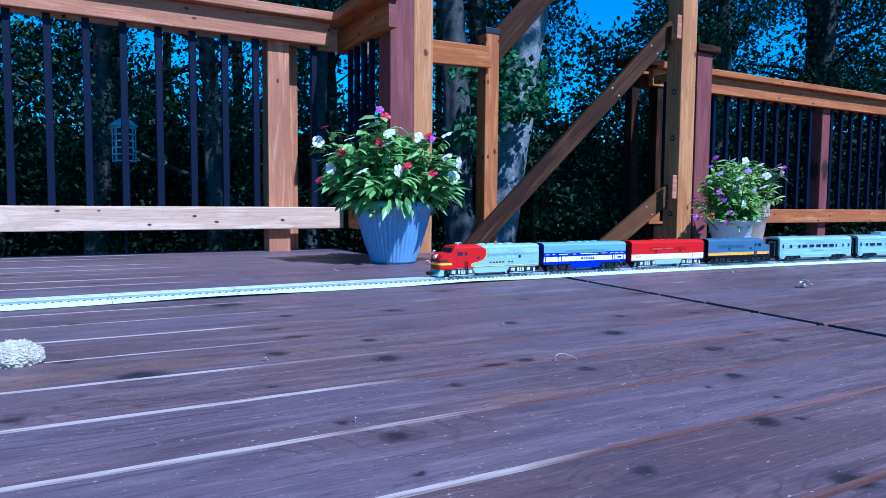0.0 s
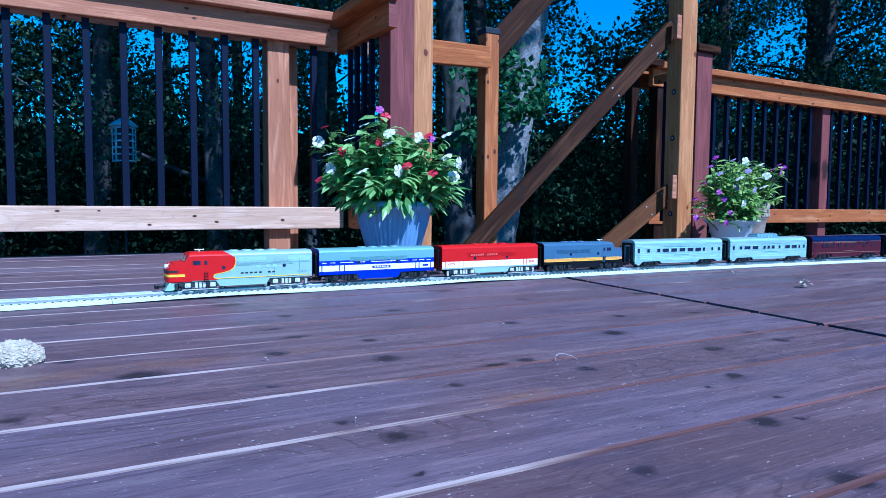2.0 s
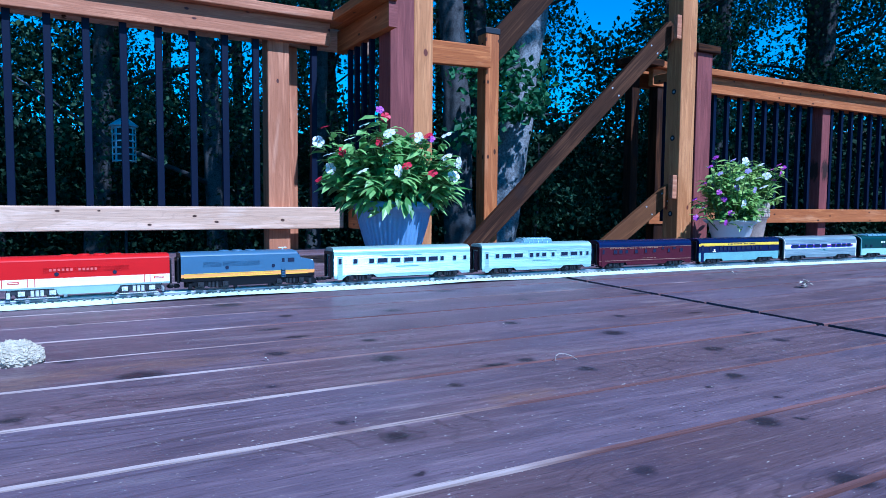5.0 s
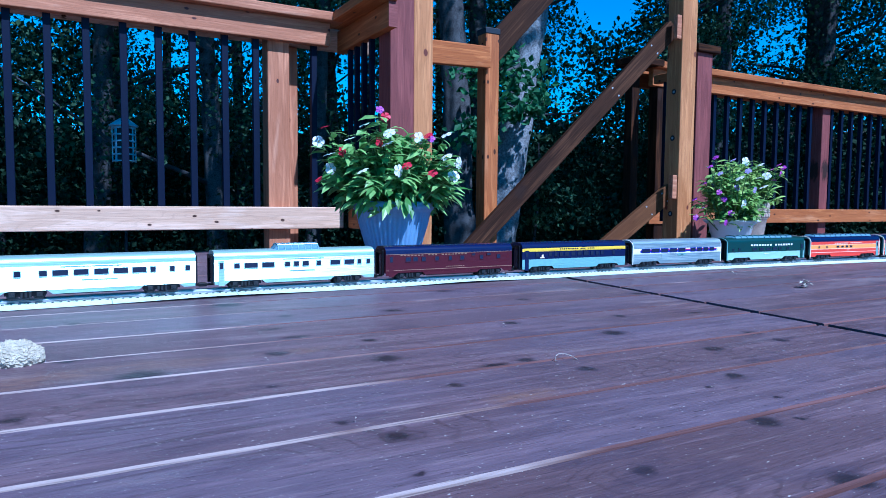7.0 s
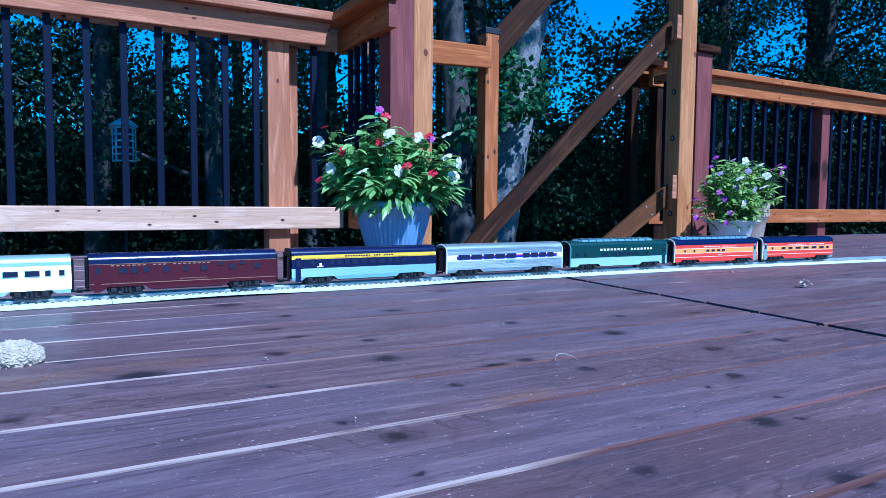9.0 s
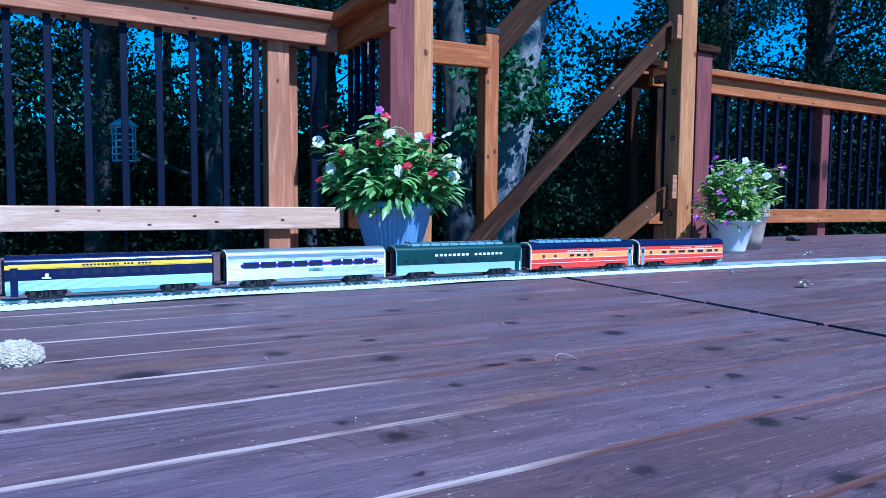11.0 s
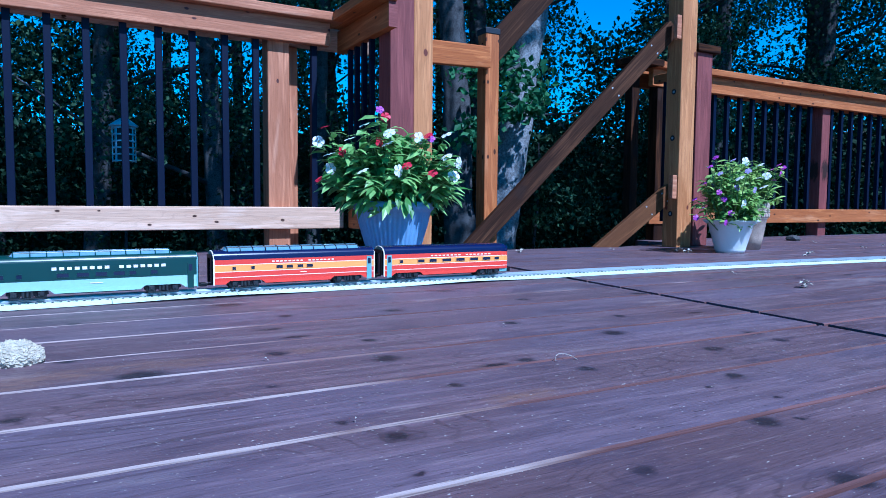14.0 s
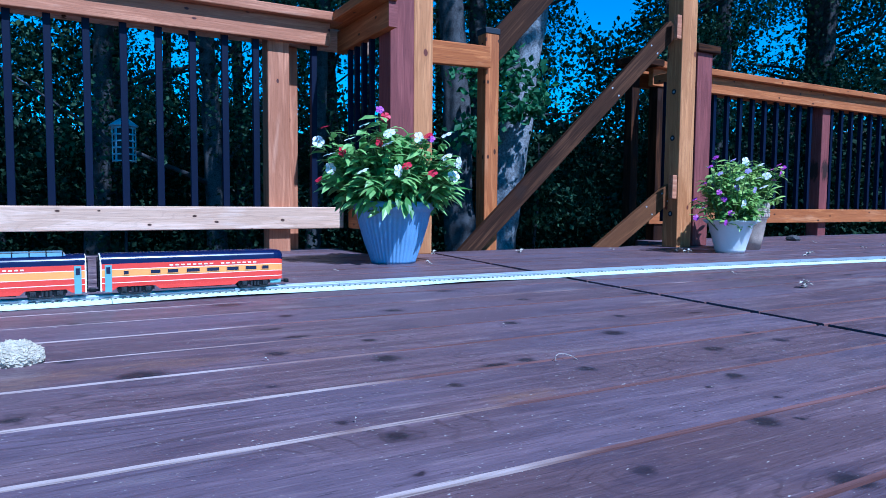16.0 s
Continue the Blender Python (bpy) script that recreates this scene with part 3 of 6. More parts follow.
def track_section(s0, s1, n):
    """One length of roadbed with its ties and three rails."""
    c, h = track_at((s0 + s1) / 2)
    back = Matrix.Translation(-c)
    t = thing("track_section", Matrix.Translation(c), "grey plastic roadbed track section lying on the deck", "toy track", "track sections")

    def sweep(bm, prof, hollow=False):
        rings = []
        for i in range(n + 1):
            s = s0 + (s1 - s0) * i / n
            p, a = track_at(s)
            up = sag(s) if hollow else 0.0
            r = Matrix.Rotation(a, 3, "Z")
            rings.append([bm.verts.new(p - c + r @ Vector((0, y, z + (up if z < 0.005 else 0)))) for y, z in prof])
        for r0, r1 in zip(rings, rings[1:]):
            for k in range(len(prof)):
                bm.faces.new((r0[k], r0[(k + 1) % len(prof)], r1[(k + 1) % len(prof)], r1[k]))
        bm.faces.new(rings[0][::-1])
        bm.faces.new(rings[-1])

    bm = bmesh.new()
    sweep(bm, [(-0.056, 0.001), (-0.056, 0.0025), (-0.0365, 0.0082), (0.0365, 0.0082), (0.056, 0.0025), (0.056, 0.001)], True)
    part("roadbed", bm, ROADBED, t)
    for y in (-0.0165, 0.0, 0.0165):
        bm = bmesh.new()
        sweep(bm, [(y - 0.0035, 0.0090), (y - 0.001, 0.0100), (y - 0.002, 0.0128), (y - 0.0015, RAIL_TOP), (y + 0.0015, RAIL_TOP), (y + 0.002, 0.0128), (y + 0.001, 0.0100), (y + 0.0035, 0.0090)])
        part("rail", bm, RAIL, t)
    bm = bmesh.new()
    ends = bmesh.new()
    k = int((s1 - s0) / 0.0135)
    for i in range(k):
        p, a = track_at(s0 + (i + 0.5) * (s1 - s0) / k)
        m = back @ Matrix.Translation(p) @ Matrix.Rotation(a, 4, "Z")
        for v in add_box(bm, -0.0036, 0.0036, -0.0310, 0.0310, 0.0080, 0.0092):
            v.co = m @ v.co
        for y in (-0.0330, 0.0330):
            for v in add_box(ends, -0.0022, 0.0022, y - 0.0017, y + 0.0017, 0.0080, 0.0102):
                v.co = m @ v.co
    tagged(part("tie_strip", bm, TIE_PALE, t), kind="stuff")
    tagged(part("dash_strip", ends, DASH, t, "row of dark dashes beside the ties"), kind="stuff")


def track():
    s = -5.0
    while s < 7.4:
        track_section(s + 0.0006, s + 0.254 - 0.0006, 6)
        s += 0.254


# ---- train ----
WHEEL_R = 0.0102
wheelsets = []  # (object, rest pose in its truck) for the turning wheels


def wheel_mesh():
    bm = bmesh.new()
    for sy in (-1, 1):
        add_tube(bm, [(0, sy * 0.0135, 0), (0, sy * 0.0150, 0)], [WHEEL_R + 0.0012] * 2, 18)
        add_tube(bm, [(0, sy * 0.0150, 0), (0, sy * 0.0190, 0)], [WHEEL_R, WHEEL_R - 0.0003], 18)
        for k in range(5):
            a = k * math.tau / 5
            add_box(bm, math.cos(a) * 0.006 - 0.001, math.cos(a) * 0.006 + 0.001, sy * 0.0192 - 0.0003, sy * 0.0192 + 0.0003, math.sin(a) * 0.006 - 0.001, math.sin(a) * 0.006 + 0.001)
    add_tube(bm, [(0, -0.019, 0), (0, 0.019, 0)], [0.0022] * 2, 8)
    return mesh_of("wheelset", bm, WHEEL_STEEL)


WHEELS = wheel_mesh()


def truck_frame(loco, mat):
    """Two side frames with journal boxes, springs and a bolster."""
    bm = bmesh.new()
    w = 0.030 if loco else 0.027
    for sy in (-1, 1):
        y0, y1 = sorted((sy * 0.0205, sy * 0.0265))
        add_prism(bm, [(-w, 0.013), (-w + 0.004, 0.017), (-0.010, 0.0175), (-0.006, 0.0145), (0.006, 0.0145), (0.010, 0.0175), (w - 0.004, 0.017), (w, 0.013),
                       (w, 0.009), (0.008, 0.007), (0.004, 0.0045), (-0.004, 0.0045), (-0.008, 0.007), (-w, 0.009)], y0, y1)
        ya, yb = sorted((sy * 0.0265, sy * 0.0300))
        for x in (-0.0175, 0.0175):
            add_box(bm, x - 0.0050, x + 0.0050, ya, yb, 0.0055, 0.0145, 1, 0.0012)
            add_tube(bm, [(x, sy * 0.0298, 0.0100), (x, sy * 0.0312, 0.0100)], [0.0028, 0.0022], 8, 1)
            add_box(bm, x - 0.0075, x + 0.0075, y0, yb, 0.0160, 0.0185, 1, 0.0006)
        for x in (-0.0055, 0.0, 0.0055):
            add_tube(bm, [(x, sy * 0.0278, 0.0055), (x, sy * 0.0278, 0.0140)], [0.0021, 0.0021], 7, 1)
        add_box(bm, -w + 0.004, w - 0.004, ya, yb - sy * 0.001 if sy > 0 else yb, 0.0018, 0.0038, 1, 0.0005)
        if loco:
            for x in (-w - 0.002, w + 0.002):
                add_box(bm, x - 0.003, x + 0.003, y0, yb, 0.002, 0.013, 1, 0.001)
    add_box(bm, -0.008, 0.008, -0.022, 0.022, 0.0085, 0.0165)
    for v in bm.verts:
        v.co = Vector((v.co.x * 1.52, v.co.y * 1.03, v.co.z * 1.36)) if loco else Vector((v.co.x * 1.34, v.co.y * 1.04, v.co.z * 1.16))
    return mesh_of("truck_frame", bm, mat)


# dark plates, paler boxes and springs: shade and highlights put into the colour
FRAMES = {"black": truck_frame(False, [BLACK, SOFT_BLACK]), "silver": truck_frame(True, [WHEEL_STEEL, NICKEL]), "dark": truck_frame(True, [BLACK, SOFT_BLACK])}


def add_truck(car, x, kind):
    t = part("truck", FRAMES[kind], None, car, {"black": "black plastic truck", "silver": "bright nickel truck", "dark": "black truck"}[kind], Matrix.Translation((x, 0, 0)))
    for dx in (-0.0228, 0.0228) if kind == "black" else (-0.0266, 0.0266):
        rest = Matrix.Translation((dx, 0, WHEEL_R))
        wheelsets.append((part("wheelset", WHEELS, None, t, "", rest), rest))


def add_coupler(car, x, sgn):
    bm = bmesh.new()
    add_box(bm, min(0, sgn * 0.020), max(0, sgn * 0.020), -0.004, 0.004, 0.0085, 0.0125, 0, 0.0008)
    add_box(bm, sgn * 0.020 - 0.005, sgn * 0.020 + 0.005, -0.0065, 0.0065, 0.0065, 0.0150, 0, 0.0015)
    part("coupler", bm, BLACK, car, "", Matrix.Translation((x, 0, 0)))


def side_profile(bands, roof_mi, hw=0.0318, top=0.0650, crest=0.0875):
    """Half profile from the sill up over the roof: points (y, z) and a material for each stretch."""
    pts, mi = [(hw - 0.0008, bands[0][0])], []
    for z0, z1, m, flute in bands:
        if flute:
            n = max(2, int((z1 - z0) / 0.0016))
            for i in range(n):
                a, b = z0 + (z1 - z0) * (i + 0.5) / n, z0 + (z1 - z0) * (i + 1) / n
                pts += [(hw + 0.0003, a), (hw - 0.0001, b)]
                mi += [m, m]
        else:
            pts.append((hw, z1))
            mi.append(m)
    n = 9
    for i in range(1, n + 1):
        a = i / n * math.pi / 2
        pts.append((hw * math.cos(a) ** 0.52 if i < n else 0.0, top + (crest - top) * math.sin(a) ** 0.95))
        mi.append(roof_mi)
    return pts, mi


def shell(bm, x0, x1, pts, mi, end_mi, round_end=0):
    """The body: a profile drawn from x0 to x1, both sides, with end walls; round_end tapers the tail."""
    full = [(-y, z) for y, z in pts] + [(y, z) for y, z in reversed(pts[:-1])]
    mats = mi + mi[::-1]
    xs = [(x0, 1.0), (x1, 1.0)]
    if round_end:
        xs = [(x0, 1.0), (x1 - 0.022, 1.0), (x1 - 0.012, 0.95), (x1 - 0.004, 0.84), (x1, 0.70)]
    zc = pts[0][1]
    rings = [[bm.verts.new((x, y * k, zc + (z - zc) * (0.25 * k + 0.75))) for y, z in full] for x, k in xs]
    for r0, r1 in zip(rings, rings[1:]):
        for k in range(len(full) - 1):
            f = bm.faces.new((r0[k], r0[k + 1], r1[k + 1], r1[k]))
            f.material_index = mats[k]
        bm.faces.new((r0[0], r1[0], r1[-1], r0[-1])).material_index = end_mi
    bm.faces.new(rings[0][::-1]).material_index = end_mi
    bm.faces.new(rings[-1]).material_index = end_mi


def tall(z, hw=1.0):
    """Heights on the coaches' sides, which are taller than the diesels'."""
    return z if hw < 0.0319 or z < 0.0185 else 0.0185 + (z - 0.0185) * 1.12


def panes(car, L, wins, z0, z1, mat, frame_mat, hw=0.0322):
    """Each window: a glazed pane in a thin raised frame, on both sides."""
    made = {}
    z0, z1 = tall(z0, hw), tall(z1, hw)
    for a, b in wins:
        w = round((b - a) * L, 4)
        if w not in made:
            g = mesh_of("pane", box(-w / 2 + 0.0006, w / 2 - 0.0006, -0.0004, 0.0004, 0.0006, z1 - z0 - 0.0006), mat)
            bm = bmesh.new()
            h = z1 - z0
            for q in ((-w / 2 - 0.0006, -w / 2 + 0.0006, 0, h), (w / 2 - 0.0006, w / 2 + 0.0006, 0, h), (-w / 2, w / 2, -0.0006, 0.0006), (-w / 2, w / 2, h - 0.0006, h + 0.0006)):
                add_box(bm, q[0], q[1], -0.0007, 0.0007, q[2], q[3])
            made[w] = g, mesh_of("window", bm, frame_mat)
        for sy in (-1, 1):
            m = Matrix.Translation((-L / 2 + (a + b) / 2 * L, sy * (hw + 0.0002), z0))
            wdw = part("window", made[w][1], None, car, "", m)
            part("pane", made[w][0], None, wdw)


def bars(car, L, x0, x1, z, h, mat, letters, hw=0.0322, gaps=()):
    """A line of lettering as plain bars, on both sides."""
    step = (x1 - x0) * L / letters
    z = tall(z, hw)
    for sy in (-1, 1):
        bm = bmesh.new()
        for i in range(letters):
            if i in gaps:
                continue
            x = -L / 2 + x0 * L + (i + 0.5) * step
            add_box(bm, x - step * 0.31, x + step * 0.31, sy * hw - 0.0004, sy * hw + 0.0004, z, z + h)
        tagged(part("lettering", bm, mat, car, "line of small lettering"), kind="stuff")


def strip(car, L, x0, x1, z0, z1, mat, hw=0.0320, name="stripe"):
    for sy in (-1, 1):
        part(name, box(-L / 2 + x0 * L, -L / 2 + x1 * L, sy * hw - 0.0004, sy * hw + 0.0004, tall(z0, hw), tall(z1, hw)), mat, car)


def coach(name, label, L, bands, mats, roof_mi, wins, win_z=(0.0435, 0.0545), end_mi=0, skirt_mi=0, dome=None, doors=(0.04,), door_mat=None, round_end=False,
          frame_mat=None, dia=True, skirt_mat=None, rim=None):
    """A passenger car: shell, skirts, windows, doors, end diaphragms, trucks and couplers. mats are the shell's materials."""
    car = thing(name, I4, label, "toy train car", "passenger cars")
    bands = [(tall(z0), tall(z1), m, flute) for z0, z1, m, flute in bands]
    pts, mi = side_profile(bands, roof_mi, top=0.0712)
    bm = bmesh.new()
    shell(bm, -L / 2, L / 2, pts, mi, end_mi, round_end)
    part("body", bm, mats, car)
    zs = bands[0][0]
    bm = bmesh.new()
    tx, e = 0.125, L / 2
    for sy in (-1, 1):
        y0, y1 = sorted((sy * 0.0300, sy * 0.0316))
        add_prism(bm, [(-tx + 0.036, zs + 0.0005), (-tx + 0.046, 0.0110), (tx - 0.046, 0.0110), (tx - 0.036, zs + 0.0005)], y0, y1)
        add_prism(bm, [(-e + 0.001, zs + 0.0005), (-e + 0.001, 0.0115), (-tx - 0.044, 0.0115), (-tx - 0.034, zs + 0.0005)], y0, y1)
        if not round_end:
            add_prism(bm, [(tx + 0.034, zs + 0.0005), (tx + 0.044, 0.0115), (e - 0.001, 0.0115), (e - 0.001, zs + 0.0005)], y0, y1)
    part("skirt", bm, skirt_mat or mats[skirt_mi], car)
    part("underframe", box(-0.075, 0.075, -0.022, 0.022, 0.008, zs + 0.001, 0.002), BLACK, car)
    panes(car, L, wins, *win_z, GLASS, frame_mat or mats[bands[-1][2]])
    for f in doors:
        for sy in (-1, 1):
            bm = bmesh.new()
            add_box(bm, -0.0065, 0.0065, -0.0005, 0.0005, zs - 0.010, tall(0.060))
            d = part("door", bm, door_mat or mats[end_mi], car, "", Matrix.Translation((-L / 2 + f * L, sy * 0.0322, 0)))
            part("pane", box(-0.0038, 0.0038, -0.0009, 0.0009, tall(0.0435), tall(0.0560)), GLASS, d)
    if dia:
        for sx in (-1, 1) if not round_end else (-1,):
            bm = bmesh.new()
            arch = [(-0.023, 0.014), (-0.023, 0.076), (-0.021, 0.078), (0.021, 0.078), (0.023, 0.076), (0.023, 0.014), (0.016, 0.014), (0.016, 0.070), (-0.016, 0.070), (-0.016, 0.014)]
            near_v, far_v = ([bm.verts.new((sx * (L / 2 + x), y, z)) for y, z in arch] for x in (0.0, 0.0052))
            bm.faces.new(near_v)
            bm.faces.new(far_v[::-1])
            for k in range(len(arch)):
                bm.faces.new((near_v[k - 1], near_v[k], far_v[k], far_v[k - 1]))
            part("diaphragm", bm, BLACK, car, "black end diaphragm")
            if rim:
                bm = bmesh.new()
                x = sx * (L / 2 + 0.0005)
                for y in (-0.0305, 0.0305):
                    add_box(bm, x - 0.0016, x + 0.0016, y - 0.0018, y + 0.0018, 0.010, 0.070, 0, 0.0006)
                add_tube(bm, [(x, 0.0305 * math.cos(a), 0.0695 + 0.0165 * math.sin(a)) for a in (k * math.pi / 12 for k in range(13))], [0.0018] * 13, 6)
                part("rim", bm, rim, car, "pale vestibule rim")
            part("end_door", box(sx * (L / 2 + 0.0006) - 0.0006, sx * (L / 2 + 0.0006) + 0.0006, -0.009, 0.009, 0.014, 0.066), GLASS, car)
    if dome:
        d0, d1, n, hh, frame_m = dome
        x0, x1 = -L / 2 + d0 * L, -L / 2 + d1 * L
        zb = 0.0790
        bm = bmesh.new()
        prof = [(0.0235, zb), (0.0225, zb + hh * 0.45), (0.0175, zb + hh * 0.85), (0.0, zb + hh), (-0.0175, zb + hh * 0.85), (-0.0225, zb + hh * 0.45), (-0.0235, zb)]
        rings = [[bm.verts.new((x, y * k, zb + (z - zb) * kz)) for y, z in prof] for x, k, kz in ((x0 - 0.014, 0.9, 0.12), (x0, 1, 1), (x1, 1, 1), (x1 + 0.010, 0.9, 0.12))]
        for r0, r1 in zip(rings, rings[1:]):
            for k in range(len(prof) - 1):
                bm.faces.new((r0[k], r0[k + 1], r1[k + 1], r1[k]))
        bm.faces.new(rings[0][::-1])
        bm.faces.new(rings[-1])
        dm = part("dome", bm, DOME_GLASS, car, "glazed observation dome")
        for i in range(n + 1):
            x = x0 + (x1 - x0) * i / n
            bm = bmesh.new()
            add_tube(bm, [(x, y * 1.02, z + 0.0004) for y, z in prof], [0.0011] * len(prof), 5)
            part("rib", bm, frame_m, dm)
        bm = bmesh.new()
        for y, z in (prof[0], prof[2], prof[4], prof[6]):
            add_tube(bm, [(x0, y * 1.01, z + 0.0005), (x1, y * 1.01, z + 0.0005)], [0.0010] * 2, 5)
        part("sill", bm, frame_m, dm)
    for x in (-tx, tx):
        add_truck(car, x, "black")
    add_coupler(car, -L / 2 + 0.004, -1)
    add_coupler(car, L / 2 - 0.004, 1)
    return car


def loco(name, label, L, bands, mats, roof_mi, cab=0, truck="silver", nose_mi=None, end_mi=0, tank=None, cabmat=None):
    """A diesel unit; cab -1 or 1 gives it a bulldog nose at that end, 0 makes a booster."""
    car = thing(name, I4, label, "toy locomotive", "diesel units")
    pts, mi = side_profile(bands, roof_mi, 0.0312, 0.0750, 0.0850)
    body_end = L / 2 - (0.050 if cab else 0)
    bm = bmesh.new()
    x0, x1 = (-body_end, L / 2) if cab <= 0 else (-L / 2, body_end)
    if not cab:
        x0, x1 = -L / 2, L / 2
    shell(bm, x0, x1, pts, mi, end_mi)
    part("body", bm, mats, car)
    if cab:
        full = [(-y, z) for y, z in pts] + [(y, z) for y, z in reversed(pts[:-1])]
        cm = mi + mi[::-1]
        rows = [(body_end, 1.0, 1.0), (L / 2 - 0.046, 1.0, 0.97), (L / 2 - 0.041, 0.995, 0.84), (L / 2 - 0.036, 0.985, 0.69), (L / 2 - 0.028, 0.98, 0.675), (L / 2 - 0.014, 0.96, 0.65), (L / 2 - 0.006, 0.91, 0.585), (L / 2 - 0.0015, 0.80, 0.46), (L / 2, 0.66, 0.34)]
        zc = bands[0][0]
        bm = bmesh.new()
        rings = [[bm.verts.new((cab * x, y * k, zc + min(z - zc, (0.0845 - zc) * kz) if z - zc > (0.0845 - zc) * kz * 0.8 else z)) for y, z in full] for x, k, kz in rows]
        for i, (r0, r1) in enumerate(zip(rings, rings[1:])):
            for k in range(len(full) - 1):
                f = bm.faces.new((r0[k], r0[k + 1], r1[k + 1], r1[k]))
                f.material_index = nose_mi if nose_mi is not None and not (truck == "dark" and cm[k] != roof_mi) else cm[k]
            bm.faces.new((r0[0], r1[0], r1[-1], r0[-1])).material_index = end_mi
        bm.faces.new(rings[-1]).material_index = nose_mi if nose_mi is not None else roof_mi
        n = part("nose", bm, mats, car, "rounded bulldog nose")
        for sy in (-1, 1):
            part("windscreen", box(-0.0014, 0.0014, -0.0115, 0.0115, -0.0065, 0.0065, 0.0004), GLASS, n, "", Matrix.Translation((cab * (L / 2 - 0.0395), sy * 0.0130, 0.0715)) @ Matrix.Rotation(-cab * radians(22), 4, "Y"))
            part("side_window", box(-0.0078, 0.0078, -0.0008, 0.0008, -0.0046, 0.0046), GLASS, n, "", Matrix.Translation((cab * (L / 2 - 0.061), sy * 0.0316, 0.0625)))
            part("door_window", box(-0.0032, 0.0032, -0.0006, 0.0006, -0.0045, 0.0045), GLASS, n, "", Matrix.Translation((cab * (L / 2 - 0.080), sy * 0.0320, 0.0625)))
            part("cab_door", box(-0.0055, 0.0055, -0.0004, 0.0004, 0.023, 0.067), cabmat or mats[nose_mi or 0], n, "", Matrix.Translation((cab * (L / 2 - 0.080), sy * 0.0316, 0)))
            bm = bmesh.new()
            for i in range(4):
                add_box(bm, -0.004, 0.004, -0.0014, 0.0014, 0.004 + 0.006 * i, 0.005 + 0.006 * i)
            for x in (-0.004, 0.004):
                add_box(bm, x - 0.0005, x + 0.0005, -0.0012, 0.0012, 0.003, 0.026)
            part("ladder", bm, BLACK, n, "", Matrix.Translation((cab * (L / 2 - 0.080), sy * 0.0322, 0.016)))
        bm = bmesh.new()
        add_tube(bm, [(cab * (L / 2 - 0.012), 0, 0.0545), (cab * (L / 2 + 0.0015), 0, 0.0540)], [0.0062, 0.0056], 14)
        part("headlight", bm, NICKEL, n, "nickel headlight")
        bm = bmesh.new()
        add_tube(bm, [(cab * (L / 2 - 0.072), 0.0, 0.0850), (cab * (L / 2 - 0.072), 0, 0.0890)], [0.002, 0.002], 8)
        add_box(bm, cab * (L / 2 - 0.072) - 0.010, cab * (L / 2 - 0.072) + 0.010, -0.0016, 0.0016, 0.0885, 0.0910, 0, 0.0007)
        part("horn", bm, NICKEL, n, "small roof horn")
        # pilot
        bm = bmesh.new()
        add_prism(bm, [(cab * (L / 2 - 0.034), 0.019), (cab * (L / 2 - 0.004), 0.0205), (cab * (L / 2 + 0.005), 0.0035), (cab * (L / 2 - 0.012), 0.0035)][::cab], -0.0265, 0.0265)
        part("pilot", bm, tank or SILVER_PAINT, n, "silver pilot")
    bm = bmesh.new()
    for sy in (-1, 1):
        y0, y1 = sorted((sy * 0.0285, sy * 0.0305))
        add_prism(bm, [(-0.062, 0.0235), (-0.052, 0.0085), (0.052, 0.0085), (0.062, 0.0235)], y0, y1)
    add_box(bm, -0.05, 0.05, -0.0285, 0.0285, 0.0085, 0.022)
    part("fuel_tank", bm, tank or SILVER_PAINT, car)
    # roof fans and side louvres
    for x in ((-0.035, -0.005, 0.025, 0.055) if cab <= 0 else (-0.055, -0.025, 0.005)):
        bm = bmesh.new()
        add_lathe(bm, [(0.0120, 0.0825), (0.0120, 0.0858), (0.0105, 0.0872), (0.004, 0.0876), (0.0004, 0.0876)], 20)
        part("roof_fan", bm, mats[roof_mi], car, "", Matrix.Translation((x + (0.02 if cab < 0 else 0), 0, 0)), True)
    lo, hi = (-0.02, L / 2 - 0.045) if cab < 0 else ((-L / 2 + 0.045, 0.02) if cab > 0 else (-0.08, 0.08))
    for sy in (-1, 1):
        for i in range(3):
            a = lo + (hi - lo) * i / 3
            bm = bmesh.new()
            for k in range(6):
                add_box(bm, a + 0.002, a + (hi - lo) / 3 - 0.002, sy * 0.0313 - 0.0006, sy * 0.0313 + 0.0006, 0.0535 + 0.0019 * k, 0.0546 + 0.0019 * k)
            part("grille", bm, mats[bands[-1][2]], car)
        for x in (-0.0436, 0.0947) if cab < 0 else (-0.055, 0.05):
            bm = bmesh.new()
            add_tube(bm, [(x, sy * 0.0308, 0.0500), (x, sy * 0.0322, 0.0500)], [0.0044, 0.0040], 12)
            part("porthole", bm, GLASS, car)
    for sx in (-1, 1):
        if sx != cab:
            bm = bmesh.new()
            for y in (-0.016, 0.016):
                add_box(bm, sx * (L / 2 + 0.003) - 0.003, sx * (L / 2 + 0.003) + 0.003, y - 0.003, y + 0.003, 0.018, 0.072, 0, 0.001)
            add_box(bm, sx * (L / 2 + 0.003) - 0.003, sx * (L / 2 + 0.003) + 0.003, -0.016, 0.016, 0.067, 0.074, 0, 0.001)
            part("diaphragm", bm, BLACK, car, "black end diaphragm")
    for x in (-L / 2 + 0.068, L / 2 - 0.062):
        add_truck(car, x, truck)
    add_coupler(car, -L / 2 + 0.002, -1)
    add_coupler(car, L / 2 - 0.002, 1)
    return car


